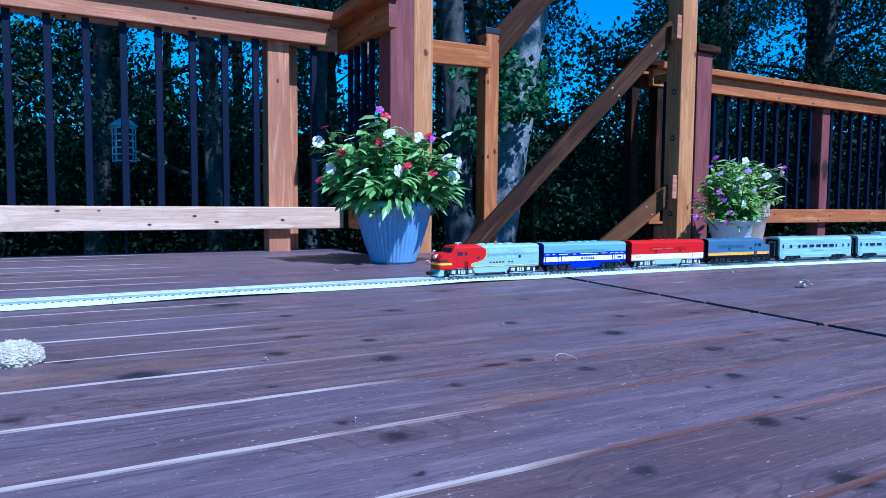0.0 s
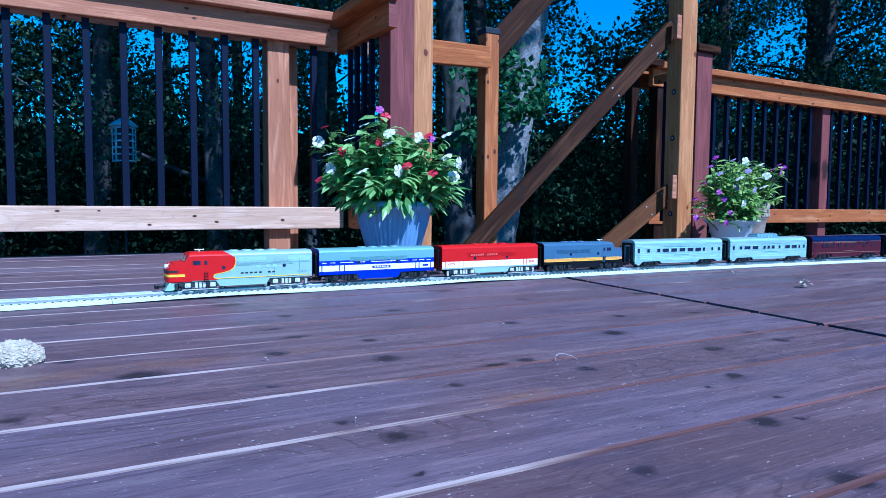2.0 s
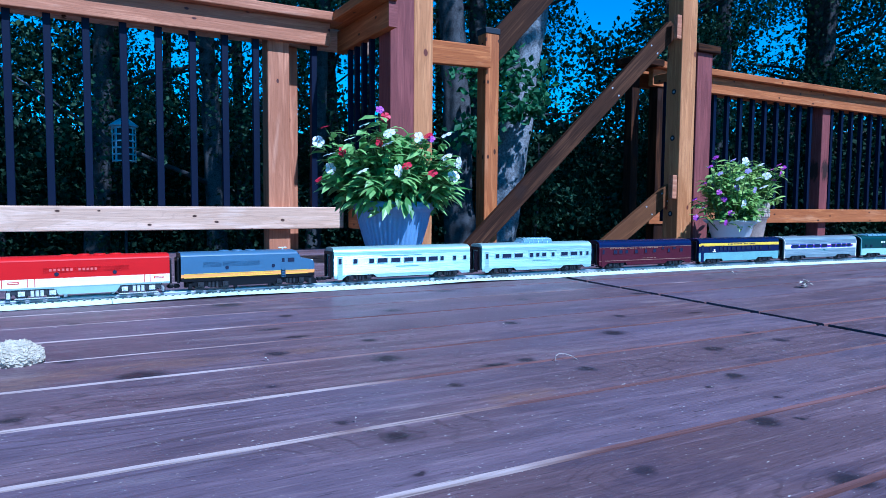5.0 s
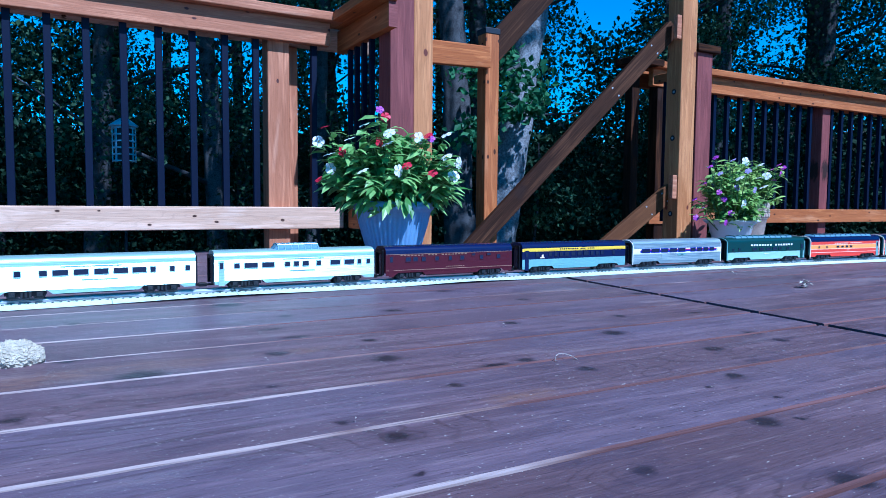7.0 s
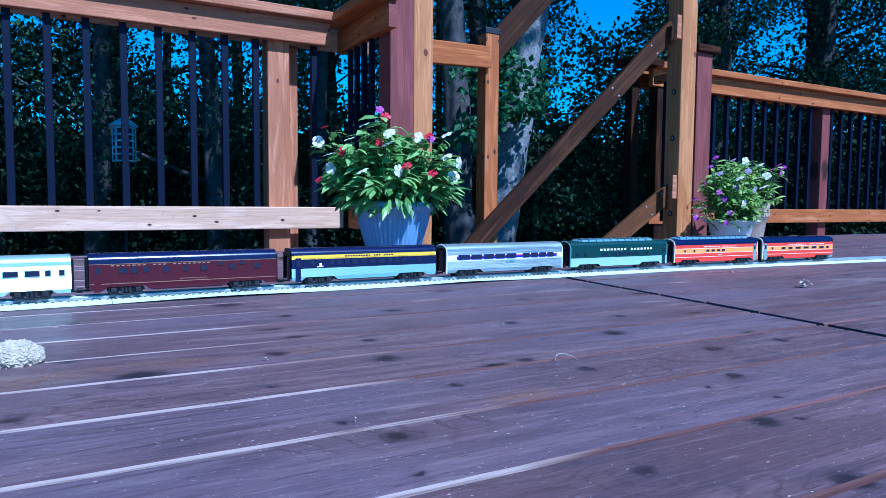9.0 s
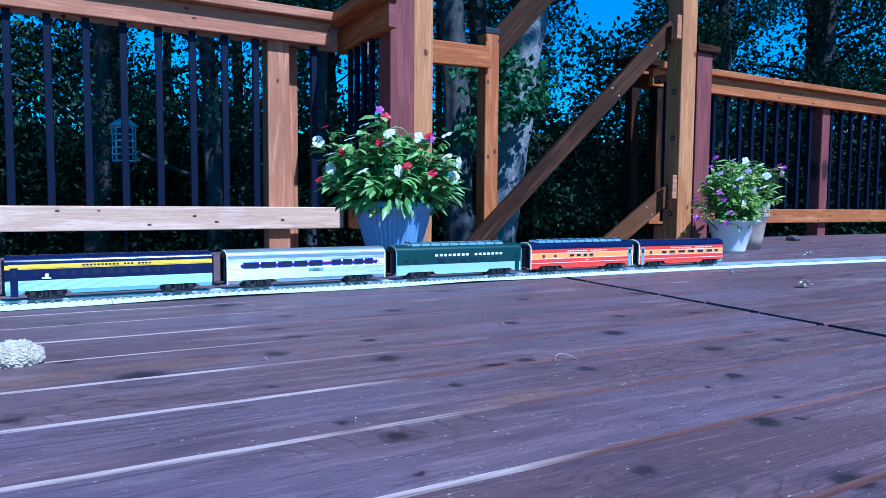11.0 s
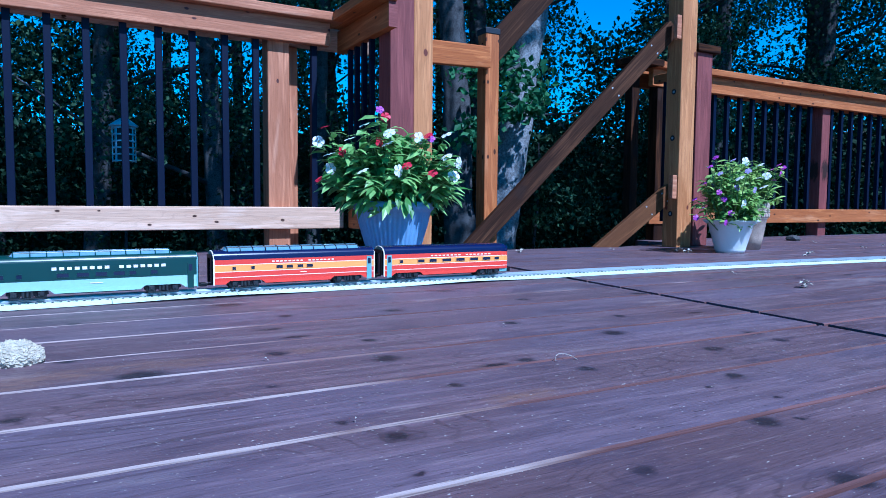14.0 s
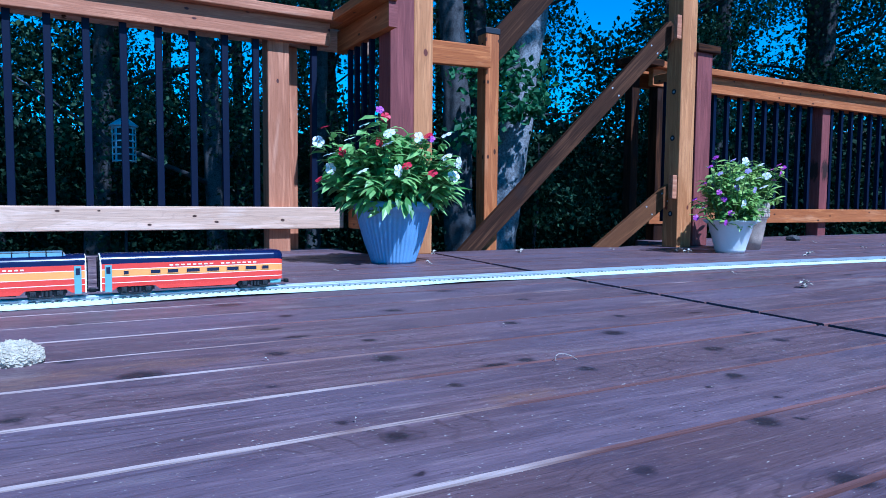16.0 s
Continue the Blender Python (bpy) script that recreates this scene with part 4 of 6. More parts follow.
def make_train():
    """Builds each unit and returns (unit, first end, second end) by their places along the track at the start."""
    out = []
    L = 0.324
    t = loco("diesel_locomotive", "red-nosed silver toy diesel leading the train", L, [(0.0215, 0.0275, 0, 0), (0.0275, 0.0665, 0, 0)], [SILVER_PAINT, RED, YELLOW], 0, -1, "silver", 1, 0)
    swoop = [(-0.060, 0.0262), (-0.0645, 0.0280), (-0.0660, 0.0312), (-0.0640, 0.0345), (-0.0580, 0.0368), (-0.0420, 0.0392), (-0.0300, 0.0430), (-0.0215, 0.0490), (-0.0175, 0.0570), (-0.0166, 0.0650), (-0.0185, 0.0720)]
    for sy in (-1, 1):
        bm = bmesh.new()
        y0, y1 = sorted((sy * 0.0311, sy * 0.0318))
        add_prism(bm, [(-0.113, 0.0235), (-0.056, 0.0235), *swoop, (-0.020, 0.0745), (-0.113, 0.0745)], y0, y1)
        part("red_panel", bm, RED, t, "curved red side panel")
        bm = bmesh.new()
        y0, y1 = sorted((sy * 0.0311, sy * 0.0320))
        for (xa, za), (xb, zb) in zip(swoop, swoop[1:]):
            d = Vector((xb - xa, zb - za)).normalized() * 0.00085
            add_prism(bm, [(xa - d.y, za + d.x), (xb - d.y, zb + d.x), (xb + d.y, zb - d.x), (xa + d.y, za - d.x)], y0, y1)
        add_box(bm, -0.060, L / 2 - 0.004, y0, y1, 0.0256, 0.0270)
        part("stripe", bm, YELLOW, t, "yellow edge stripe")
    # red roof with a curved rear edge
    pts, mi = side_profile([(0.0215, 0.0665, 0, 0)], 0, 0.0316, 0.0750, 0.0856)
    pts = pts[1:]
    full = [(-y, z) for y, z in pts] + [(y, z) for y, z in reversed(pts[:-1])]
    bm = bmesh.new()
    fore = [bm.verts.new((-0.113, y, z)) for y, z in full]
    aft = [bm.verts.new((-0.0175 - 0.022 * min(1.0, max(0.0, (z - 0.070) / 0.0145)) ** 1.5, y, z)) for y, z in full]
    for k in range(len(full) - 1):
        bm.faces.new((fore[k], fore[k + 1], aft[k + 1], aft[k]))
    bm.faces.new(fore[::-1])
    bm.faces.new(aft)
    part("red_roof", bm, RED, t, "red cab roof")

    def round_nose(z0, z1, back):
        """A strip laid round the nose."""
        plan = [(back, 0.0312), (0.014, 0.0304), (0.006, 0.0290), (0.0015, 0.0258), (-0.0008, 0.0212)]
        ring = [(-L / 2 + x, -y) for x, y in plan] + [(-L / 2 + x, y) for x, y in reversed(plan)]
        bm = bmesh.new()
        lo, hi = [bm.verts.new((x, y, z0)) for x, y in ring], [bm.verts.new((x, y, z1)) for x, y in ring]
        bm.faces.new(lo)
        bm.faces.new(hi[::-1])
        for k in range(len(ring)):
            bm.faces.new((lo[k - 1], lo[k], hi[k], hi[k - 1]))
        return bm
    part("nose_band", round_nose(0.0330, 0.0385, 0.036), YELLOW, t, "yellow nose band")
    bars(t, L, 0.475, 0.73, 0.0345, 0.0034, SOFT_BLACK, 8, 0.0314, (5,))
    part("number_board", round_nose(0.0425, 0.0470, 0.022), SOFT_BLACK, t, "dark number board")
    for x in (0.585, 0.655, 0.705):
        strip(t, L, x, x + 0.032, 0.0465, 0.0545, MINT, 0.0315, "small_window")
    for xa, xb in ((0.47, 0.512), (0.518, 0.66), (0.668, 0.81), (0.82, 0.99)):
        strip(t, L, xa, xb, 0.0595, 0.0720, MINT if xa != 0.668 else SILVER_PAINT, 0.0313, "filter_panel")
    for x in (0.63, 0.72, 0.905):
        strip(t, L, x, x + 0.002, 0.0285, 0.0665, STEEL_GREY, 0.0313, "panel_seam")
    strip(t, L, 0.42, 0.99, 0.0572, 0.0578, STEEL_GREY, 0.0313, "panel_seam")
    bars(t, L, 0.89, 0.96, 0.0335, 0.0030, STEEL_GREY, 6, 0.0314)
    out.append((t, 0.866, 1.190))
    L = 0.314
    t = loco("diesel_booster", "blue and white toy diesel booster unit with pale roof", L, [(0.0215, 0.0300, 0, 0), (0.0300, 0.0440, 1, 0), (0.0440, 0.0560, 0, 0), (0.0560, 0.0665, 2, 0)], [ROYAL, WHITE, STEEL_GREY], 2, 0, "dark", None, 0, ROYAL)
    for a, b in ((0.02, 0.06), (0.09, 0.13), (0.17, 0.28), (0.33, 0.38), (0.43, 0.66), (0.69, 0.76), (0.80, 0.84), (0.86, 0.91), (0.93, 0.97)):
        strip(t, L, a, b, 0.0500, 0.0515, WHITE, 0.0312)
    for x in (0.02, 0.165, 0.205, 0.83, 0.86, 0.97):
        strip(t, L, x - 0.004, x + 0.004, 0.0300, 0.0445, ROYAL, 0.0313)
    strip(t, L, 0.44, 0.60, 0.0345, 0.0400, ROYAL, 0.0314, "name_panel")
    bars(t, L, 0.455, 0.585, 0.0358, 0.0028, WHITE, 6, 0.0318)
    strip(t, L, 0.895, 0.945, 0.0345, 0.0395, ROYAL, 0.0314, "number_panel")
    out.append((t, 1.209, 1.523))
    t = loco("diesel_booster", "red and cream toy diesel booster unit", L, [(0.0215, 0.0250, 2, 0), (0.0250, 0.0420, 1, 0), (0.0420, 0.0665, 0, 0)], [RED, CREAM, SILVER_PAINT], 0, 0, "silver", None, 0)
    for x in (0.03, 0.165, 0.205, 0.84, 0.875):
        strip(t, L, x - 0.002, x + 0.002, 0.0260, 0.0420, RED, 0.0313)
    for x in (0.06, 0.90):
        strip(t, L, x, x + 0.06, 0.0330, 0.0375, RED, 0.0313, "emblem")
        strip(t, L, x + 0.006, x + 0.054, 0.0342, 0.0363, CREAM, 0.0317, "emblem")
    bars(t, L, 0.28, 0.56, 0.0560, 0.0048, PINK, 12, 0.0318, (6,))
    out.append((t, 1.548, 1.863))
    L = 0.306
    t = loco("diesel_locomotive", "slate blue toy diesel with orange stripe facing backwards", L, [(0.0215, 0.0300, 2, 0), (0.0300, 0.0375, 1, 0), (0.0375, 0.0665, 0, 0)], [SLATE_BLUE, ORANGE, BLACK], 0, 1, "dark", 0, 2, BLACK, SLATE_BLUE)
    for z in (0.0292, 0.0372):
        strip(t, L, 0.02, 0.93, z, z + 0.0012, YELLOW, 0.0314)
    bars(t, L, 0.34, 0.66, 0.0325, 0.0026, YELLOW, 17, 0.0316, (2, 6))
    out.append((t, 1.886, 2.192))
    L = 0.388
    zs = 0.0185
    alu = [(zs, 0.0410, 0, 1), (0.0410, 0.0570, 0, 1), (0.0570, 0.0615, 0, 1)]

    def plates(t, rows):
        for x0, x1, z in rows:
            strip(t, L, x0, x1, z, z + 0.0018, STEEL_GREY, 0.0325, "name_plate")
    w = lambda px, a, b: [((p - a) / (b - a), (q - a) / (b - a)) for p, q in px]
    t = coach("coach_car", "fluted silver aluminium toy passenger coach", L, alu, [SILVER, BLACK], 0,
              w([(190, 207), (250, 270), (282, 322), (335, 373), (387, 425), (438, 477), (488, 527), (537, 553), (592, 607), (637, 652)], 120, 668), frame_mat=SILVER)
    plates(t, [(0.33, 0.62, 0.0590), (0.43, 0.60, 0.0340)])
    out.append((t, 2.238, 2.626))
    t = coach("dome_car", "fluted silver aluminium toy dome car", L, alu, [SILVER, BLACK], 0,
              w([(765, 780), (792, 827), (838, 872), (900, 915), (925, 940), (950, 968), (990, 1003), (1030, 1060), (1072, 1102), (1112, 1124), (1140, 1152)], 715, 1165),
              dome=(0.38, 0.63, 6, 0.0215, SILVER), frame_mat=SILVER)
    plates(t, [(0.40, 0.66, 0.0590), (0.44, 0.60, 0.0340)])
    out.append((t, 2.666, 3.054))
    t = coach("sleeper_car", "dark maroon toy sleeper with navy roof", L, [(zs, 0.0240, 0, 0), (0.0240, 0.0252, 2, 0), (0.0252, 0.0605, 0, 0), (0.0605, 0.0615, 2, 0)], [MAROON_PAINT, NAVY, GOLD], 1,
              w([(440, 465), (475, 498), (515, 535), (578, 598), (643, 660), (700, 722), (800, 818), (887, 908)], 352, 970), frame_mat=MAROON_PAINT)
    panes(t, L, w([(757, 777), (835, 857)], 352, 970), 0.0525, 0.0585, GLASS, MAROON_PAINT)
    bars(t, L, 0.10, 0.62, 0.0570, 0.0024, GOLD, 20, 0.0322, (7, 11))
    bars(t, L, 0.45, 0.60, 0.0285, 0.0018, GOLD, 10, 0.0322)
    out.append((t, 3.086, 3.474))
    t = coach("coach_car", "navy toy coach with yellow letterboard and silver skirt", L, [(zs, 0.0370, 2, 1), (0.0370, 0.0570, 0, 0), (0.0570, 0.0645, 1, 0)], [NAVY, YELLOW, STEEL_GREY], 0,
              w([(1085, 1100), (1145, 1160), (1170, 1185), (1195, 1210), (1220, 1240), (1250, 1270), (1280, 1300), (1310, 1335), (1345, 1360), (1370, 1385), (1395, 1410), (1455, 1468)], 1025, 1523),
              frame_mat=NAVY, skirt_mat=STEEL_GREY)
    strip(t, L, 0.015, 0.995, 0.0588, 0.0655, YELLOW, 0.0322, "letterboard")
    bars(t, L, 0.34, 0.68, 0.0607, 0.0032, NAVY, 19, 0.0328, (10, 14))
    strip(t, L, 0.16, 0.20, 0.0395, 0.0420, CREAM, 0.0322, "emblem")
    strip(t, L, 0.175, 0.19, 0.0420, 0.0485, CREAM, 0.0322, "emblem")
    out.append((t, 3.511, 3.899))
    t = coach("coach_car", "silver toy coach with red, white and blue window stripe", L, [(zs, 0.0400, 0, 1), (0.0400, 0.0440, 1, 0), (0.0440, 0.0490, 2, 0), (0.0490, 0.0515, 3, 0), (0.0515, 0.0545, 1, 0), (0.0545, 0.0615, 0, 1)],
              [GREY_ALU, WHITE, ROYAL, RED], 0, w([(70, 163), (180, 270), (287, 373), (390, 473), (490, 575), (640, 700), (718, 780), (797, 858), (875, 932)], -25, 1020), doors=(), frame_mat=ROYAL, rim=WHITE)
    for x0, x1 in ((0.0, 0.075), (0.945, 1.0)):
        strip(t, L, x0, x1, 0.0425, 0.0530, WHITE, 0.0322, "end_panel")
    bm = bmesh.new()
    for sy in (-1, 1):
        for c, d in ((-0.166, 1), (0.178, -1)):
            for z in (-1, 1):
                add_prism(bm, [(c, tall(0.0478)), (c + d * 0.007, tall(0.0478) + z * 0.0045), (c + d * 0.0095, tall(0.0478) + z * 0.0045), (c + d * 0.0025, tall(0.0478))][:: z * d], *sorted((sy * 0.0324, sy * 0.0329)))
    part("arrow", bm, ROYAL, t, "blue arrow mark")
    strip(t, L, 0.49, 0.58, 0.0330, 0.0385, STEEL_GREY, 0.0325, "number_plate")
    txt = bpy.data.curves.new("car_number", "FONT")
    txt.body, txt.size, txt.extrude, txt.align_x = "9104", 0.0062, 0.0003, "CENTER"
    tob = new("car_number", txt)
    me = bpy.data.meshes.new_from_object(tob.evaluated_get(bpy.context.evaluated_depsgraph_get()))
    bpy.data.objects.remove(tob)
    me.materials.clear()
    me.materials.append(NAVY)
    part("car_number", me, None, t, "car number in dark figures", pose(-L / 2 + 0.535 * L, -0.0331, tall(0.0336), 90, 0, 0))
    out.append((t, 3.933, 4.321))
    t = coach("full_dome_car", "dark green and mint toy full-dome car", L, [(zs, 0.0335, 1, 0), (0.0335, 0.0350, 1, 0), (0.0350, 0.0615, 0, 0)], [GREEN, MINT], 0,
              w([(40, 55), (92, 110), (215, 255), (280, 320), (340, 380), (400, 440), (455, 480), (530, 555)], 0, 700), win_z=(0.0400, 0.0480), doors=(0.965,), door_mat=GREEN,
              dome=(0.12, 0.86, 10, 0.0155, GREEN), skirt_mi=1, frame_mat=GREEN, skirt_mat=MINT, rim=STEEL_GREY)
    bars(t, L, 0.28, 0.84, 0.0535, 0.0060, WHITE, 16, 0.0324, (8,))
    strip(t, L, 0.46, 0.52, 0.0275, 0.0288, CREAM, 0.0322, "small_lettering")
    out.append((t, 4.355, 4.743))
    sp = [(zs, 0.0255, 0, 0), (0.0255, 0.0268, 3, 0), (0.0268, 0.0365, 0, 0), (0.0365, 0.0378, 3, 0), (0.0378, 0.0505, 1, 0), (0.0505, 0.0518, 3, 0), (0.0518, 0.0615, 0, 0)]
    t = coach("full_dome_car", "red and orange toy full-dome car with black roof", L, sp, [CORAL, ORANGE, NAVY, CREAM, STEEL_GREY], 2,
              w([(458, 472), (523, 537), (612, 637), (650, 675), (690, 713), (725, 750)], 398, 995), win_z=(0.0405, 0.0480), doors=(0.965,), door_mat=STEEL_GREY, end_mi=4,
              dome=(0.08, 0.90, 11, 0.0165, BLACK), frame_mat=ORANGE, skirt_mat=CORAL, rim=CREAM)
    bars(t, L, 0.33, 0.73, 0.0545, 0.0030, CREAM, 16, 0.0323, (8,))
    strip(t, L, 0.51, 0.55, 0.0310, 0.0325, CREAM, 0.0322, "small_lettering")
    out.append((t, 4.780, 5.168))
    L = 0.382
    t = coach("observation_car", "red and orange toy tail car with rounded end", L, sp, [CORAL, ORANGE, NAVY, CREAM, STEEL_GREY], 2,
              w([(1110, 1123), (1175, 1200), (1217, 1245), (1265, 1300), (1318, 1352), (1372, 1405), (1423, 1455), (1470, 1490)], 1058, 1533), win_z=(0.0405, 0.0485), doors=(0.035,), door_mat=STEEL_GREY, end_mi=4,
              round_end=True, frame_mat=ORANGE, skirt_mat=CORAL, rim=CREAM)
    bars(t, L, 0.34, 0.84, 0.0545, 0.0030, CREAM, 16, 0.0323, (8,))
    bm = bmesh.new()
    add_tube(bm, [(L / 2 - 0.010, 0, 0.0800), (L / 2 - 0.001, 0, 0.0795)], [0.005, 0.0045], 10)
    part("tail_light", bm, NICKEL, t)
    part("rear_step", box(L / 2 - 0.030, L / 2 - 0.004, -0.027, 0.027, 0.009, 0.0190, 0.002), STEEL_GREY, t)
    out.append((t, 5.197, 5.579))
    return out


# ---- pots and plants ----
def add_leaf(bm, p, d, n, length, width, mi=0, fold=0.25):
    """A pointed leaf folded along its midrib, from p along d."""
    d = d.normalized()
    s = d.cross(n)
    s = s.normalized() if s.length > 1e-4 else d.orthogonal().normalized()
    n = s.cross(d)
    mid = [p, p + d * length * 0.5 + n * length * 0.06, p + d * length - n * length * 0.10]
    sides = []
    for k in (-1, 1):
        sides.append((p + d * length * 0.28 + s * k * width * 0.42 + n * fold * width * 0.5, p + d * length * 0.65 + s * k * width * 0.46 + n * fold * width * 0.5))
    v = [bm.verts.new(q) for q in (*mid, *sides[0], *sides[1])]
    for q in ((0, 3, 1), (3, 4, 1), (4, 2, 1), (0, 1, 5), (5, 1, 6), (6, 1, 2)):
        bm.faces.new([v[i] for i in q]).material_index = mi


def flower_mesh(mat, r, eye):
    """A flat five-petalled bloom, facing z."""
    bm = bmesh.new()
    for k in range(5):
        a = k * math.tau / 5
        c = [bm.verts.new((0, 0, 0.002))]
        for da, rr, z in ((-0.50, 0.55, 0.003), (-0.58, 0.86, 0.001), (-0.25, 1.0, -0.001), (0.2, 0.97, -0.0005), (0.56, 0.84, 0.002), (0.5, 0.55, 0.003)):
            c.append(bm.verts.new((math.cos(a + da) * rr * r, math.sin(a + da) * rr * r, z * r * 40)))
        for i in range(1, 6):
            bm.faces.new((c[0], c[i], c[i + 1]))
    for f in bm.faces:
        f.material_index = 0
    vs = [bm.verts.new((math.cos(k * math.tau / 6) * r * 0.14, math.sin(k * math.tau / 6) * r * 0.14, r * 0.10)) for k in range(6)]
    bm.faces.new(vs).material_index = 1
    return mesh_of("flower", bm, [mat, eye])


def bush(t, centre, rx, ry, z0, z1, stems, leaves, mats, leaf_len, seed, blooms, droop=0.2, dome=0.86, rim=0):
    """Stems that fan out from the soil, leaves in pairs along them, and blooms at chosen places (x, z, depth, mesh)."""
    rng = random.Random(seed)
    cx, cy = centre
    bm_s, bm_l = bmesh.new(), bmesh.new()
    for _ in range(stems):
        a, k = rng.uniform(0, math.tau), rng.random() ** 0.6
        tip = Vector((cx + math.cos(a) * rx * k, cy + math.sin(a) * ry * k, z0 + (z1 - z0) * (1 - dome * k ** 2.4) * rng.uniform(0.62 - 0.3 * (dome < 0.6) * k, 1.0)))
        root = Vector((cx + math.cos(a) * rx * 0.35 * k, cy + math.sin(a) * ry * 0.35 * k, z0 - 0.03))
        mid = root.lerp(tip, 0.55) + Vector((0, 0, 0.03))
        pts = [root, mid, tip]
        add_tube(bm_s, pts, [0.0028, 0.0022, 0.0014], 5)
        for i in range(leaves):
            f = 0.25 + 0.78 * i / leaves
            p = root.lerp(mid, f / 0.55) if f < 0.55 else mid.lerp(tip, min(1, (f - 0.55) / 0.45))
            for _s in range(2):
                b = rng.uniform(0, math.tau)
                d = Vector((math.cos(b), math.sin(b), rng.uniform(-droop - 0.35, 0.55))) + Vector((math.cos(a), math.sin(a), 0)) * 0.45 * k
                add_leaf(bm_l, p, d, Vector((rng.uniform(-0.3, 0.3), rng.uniform(-0.9, 0.0), 1)), leaf_len * rng.uniform(0.6, 1.15), leaf_len * rng.uniform(0.21, 0.32))
    for k in range(int(rim * 480)):
        a = rng.uniform(0, math.tau)
        out = Vector((math.cos(a), math.sin(a), 0))
        add_leaf(bm_l, Vector((cx, cy, z0 + rng.uniform(0.02, 0.07))) + out * rim * rng.uniform(0.8, 1.25), out + Vector((0, 0, rng.uniform(-1.3, -0.1))), Vector((rng.uniform(-0.3, 0.3), rng.uniform(-0.8, 0.0), 1)), leaf_len * rng.uniform(0.7, 1.1), leaf_len * rng.uniform(0.22, 0.32))
    spin = Matrix.Rotation(-math.atan2(t.location.x, t.location.y), 4, "Z")
    for x, y, z, me, tilt in blooms:
        tip = spin @ Vector((x, y, z))
        root = Vector((tip.x * 0.35, tip.y * 0.35, z0 - 0.02))
        mid = root.lerp(tip, 0.6) + Vector((0, 0, 0.025))
        add_tube(bm_s, [root, mid, tip], [0.0026, 0.0020, 0.0013], 5)
        for i in range(5):
            p = root.lerp(mid, 0.7) if i == 0 else mid.lerp(tip, i / 5)
            for _s in range(2):
                b = rng.uniform(0, math.tau)
                d = Vector((math.cos(b), math.sin(b), rng.uniform(-0.5, 0.4)))
                add_leaf(bm_l, p, d, Vector((rng.uniform(-0.3, 0.3), rng.uniform(-0.9, 0.0), 1)), leaf_len * rng.uniform(0.55, 1.0), leaf_len * rng.uniform(0.21, 0.32))
        part("flower", me, None, t, "", Matrix.Translation(tip) @ spin @ Euler((radians(62 + tilt), 0, radians(tilt * 1.7))).to_matrix().to_4x4())
    part("stem", bm_s, STEM, t)
    tagged(part("foliage", bm_l, mats, t), kind="stuff")


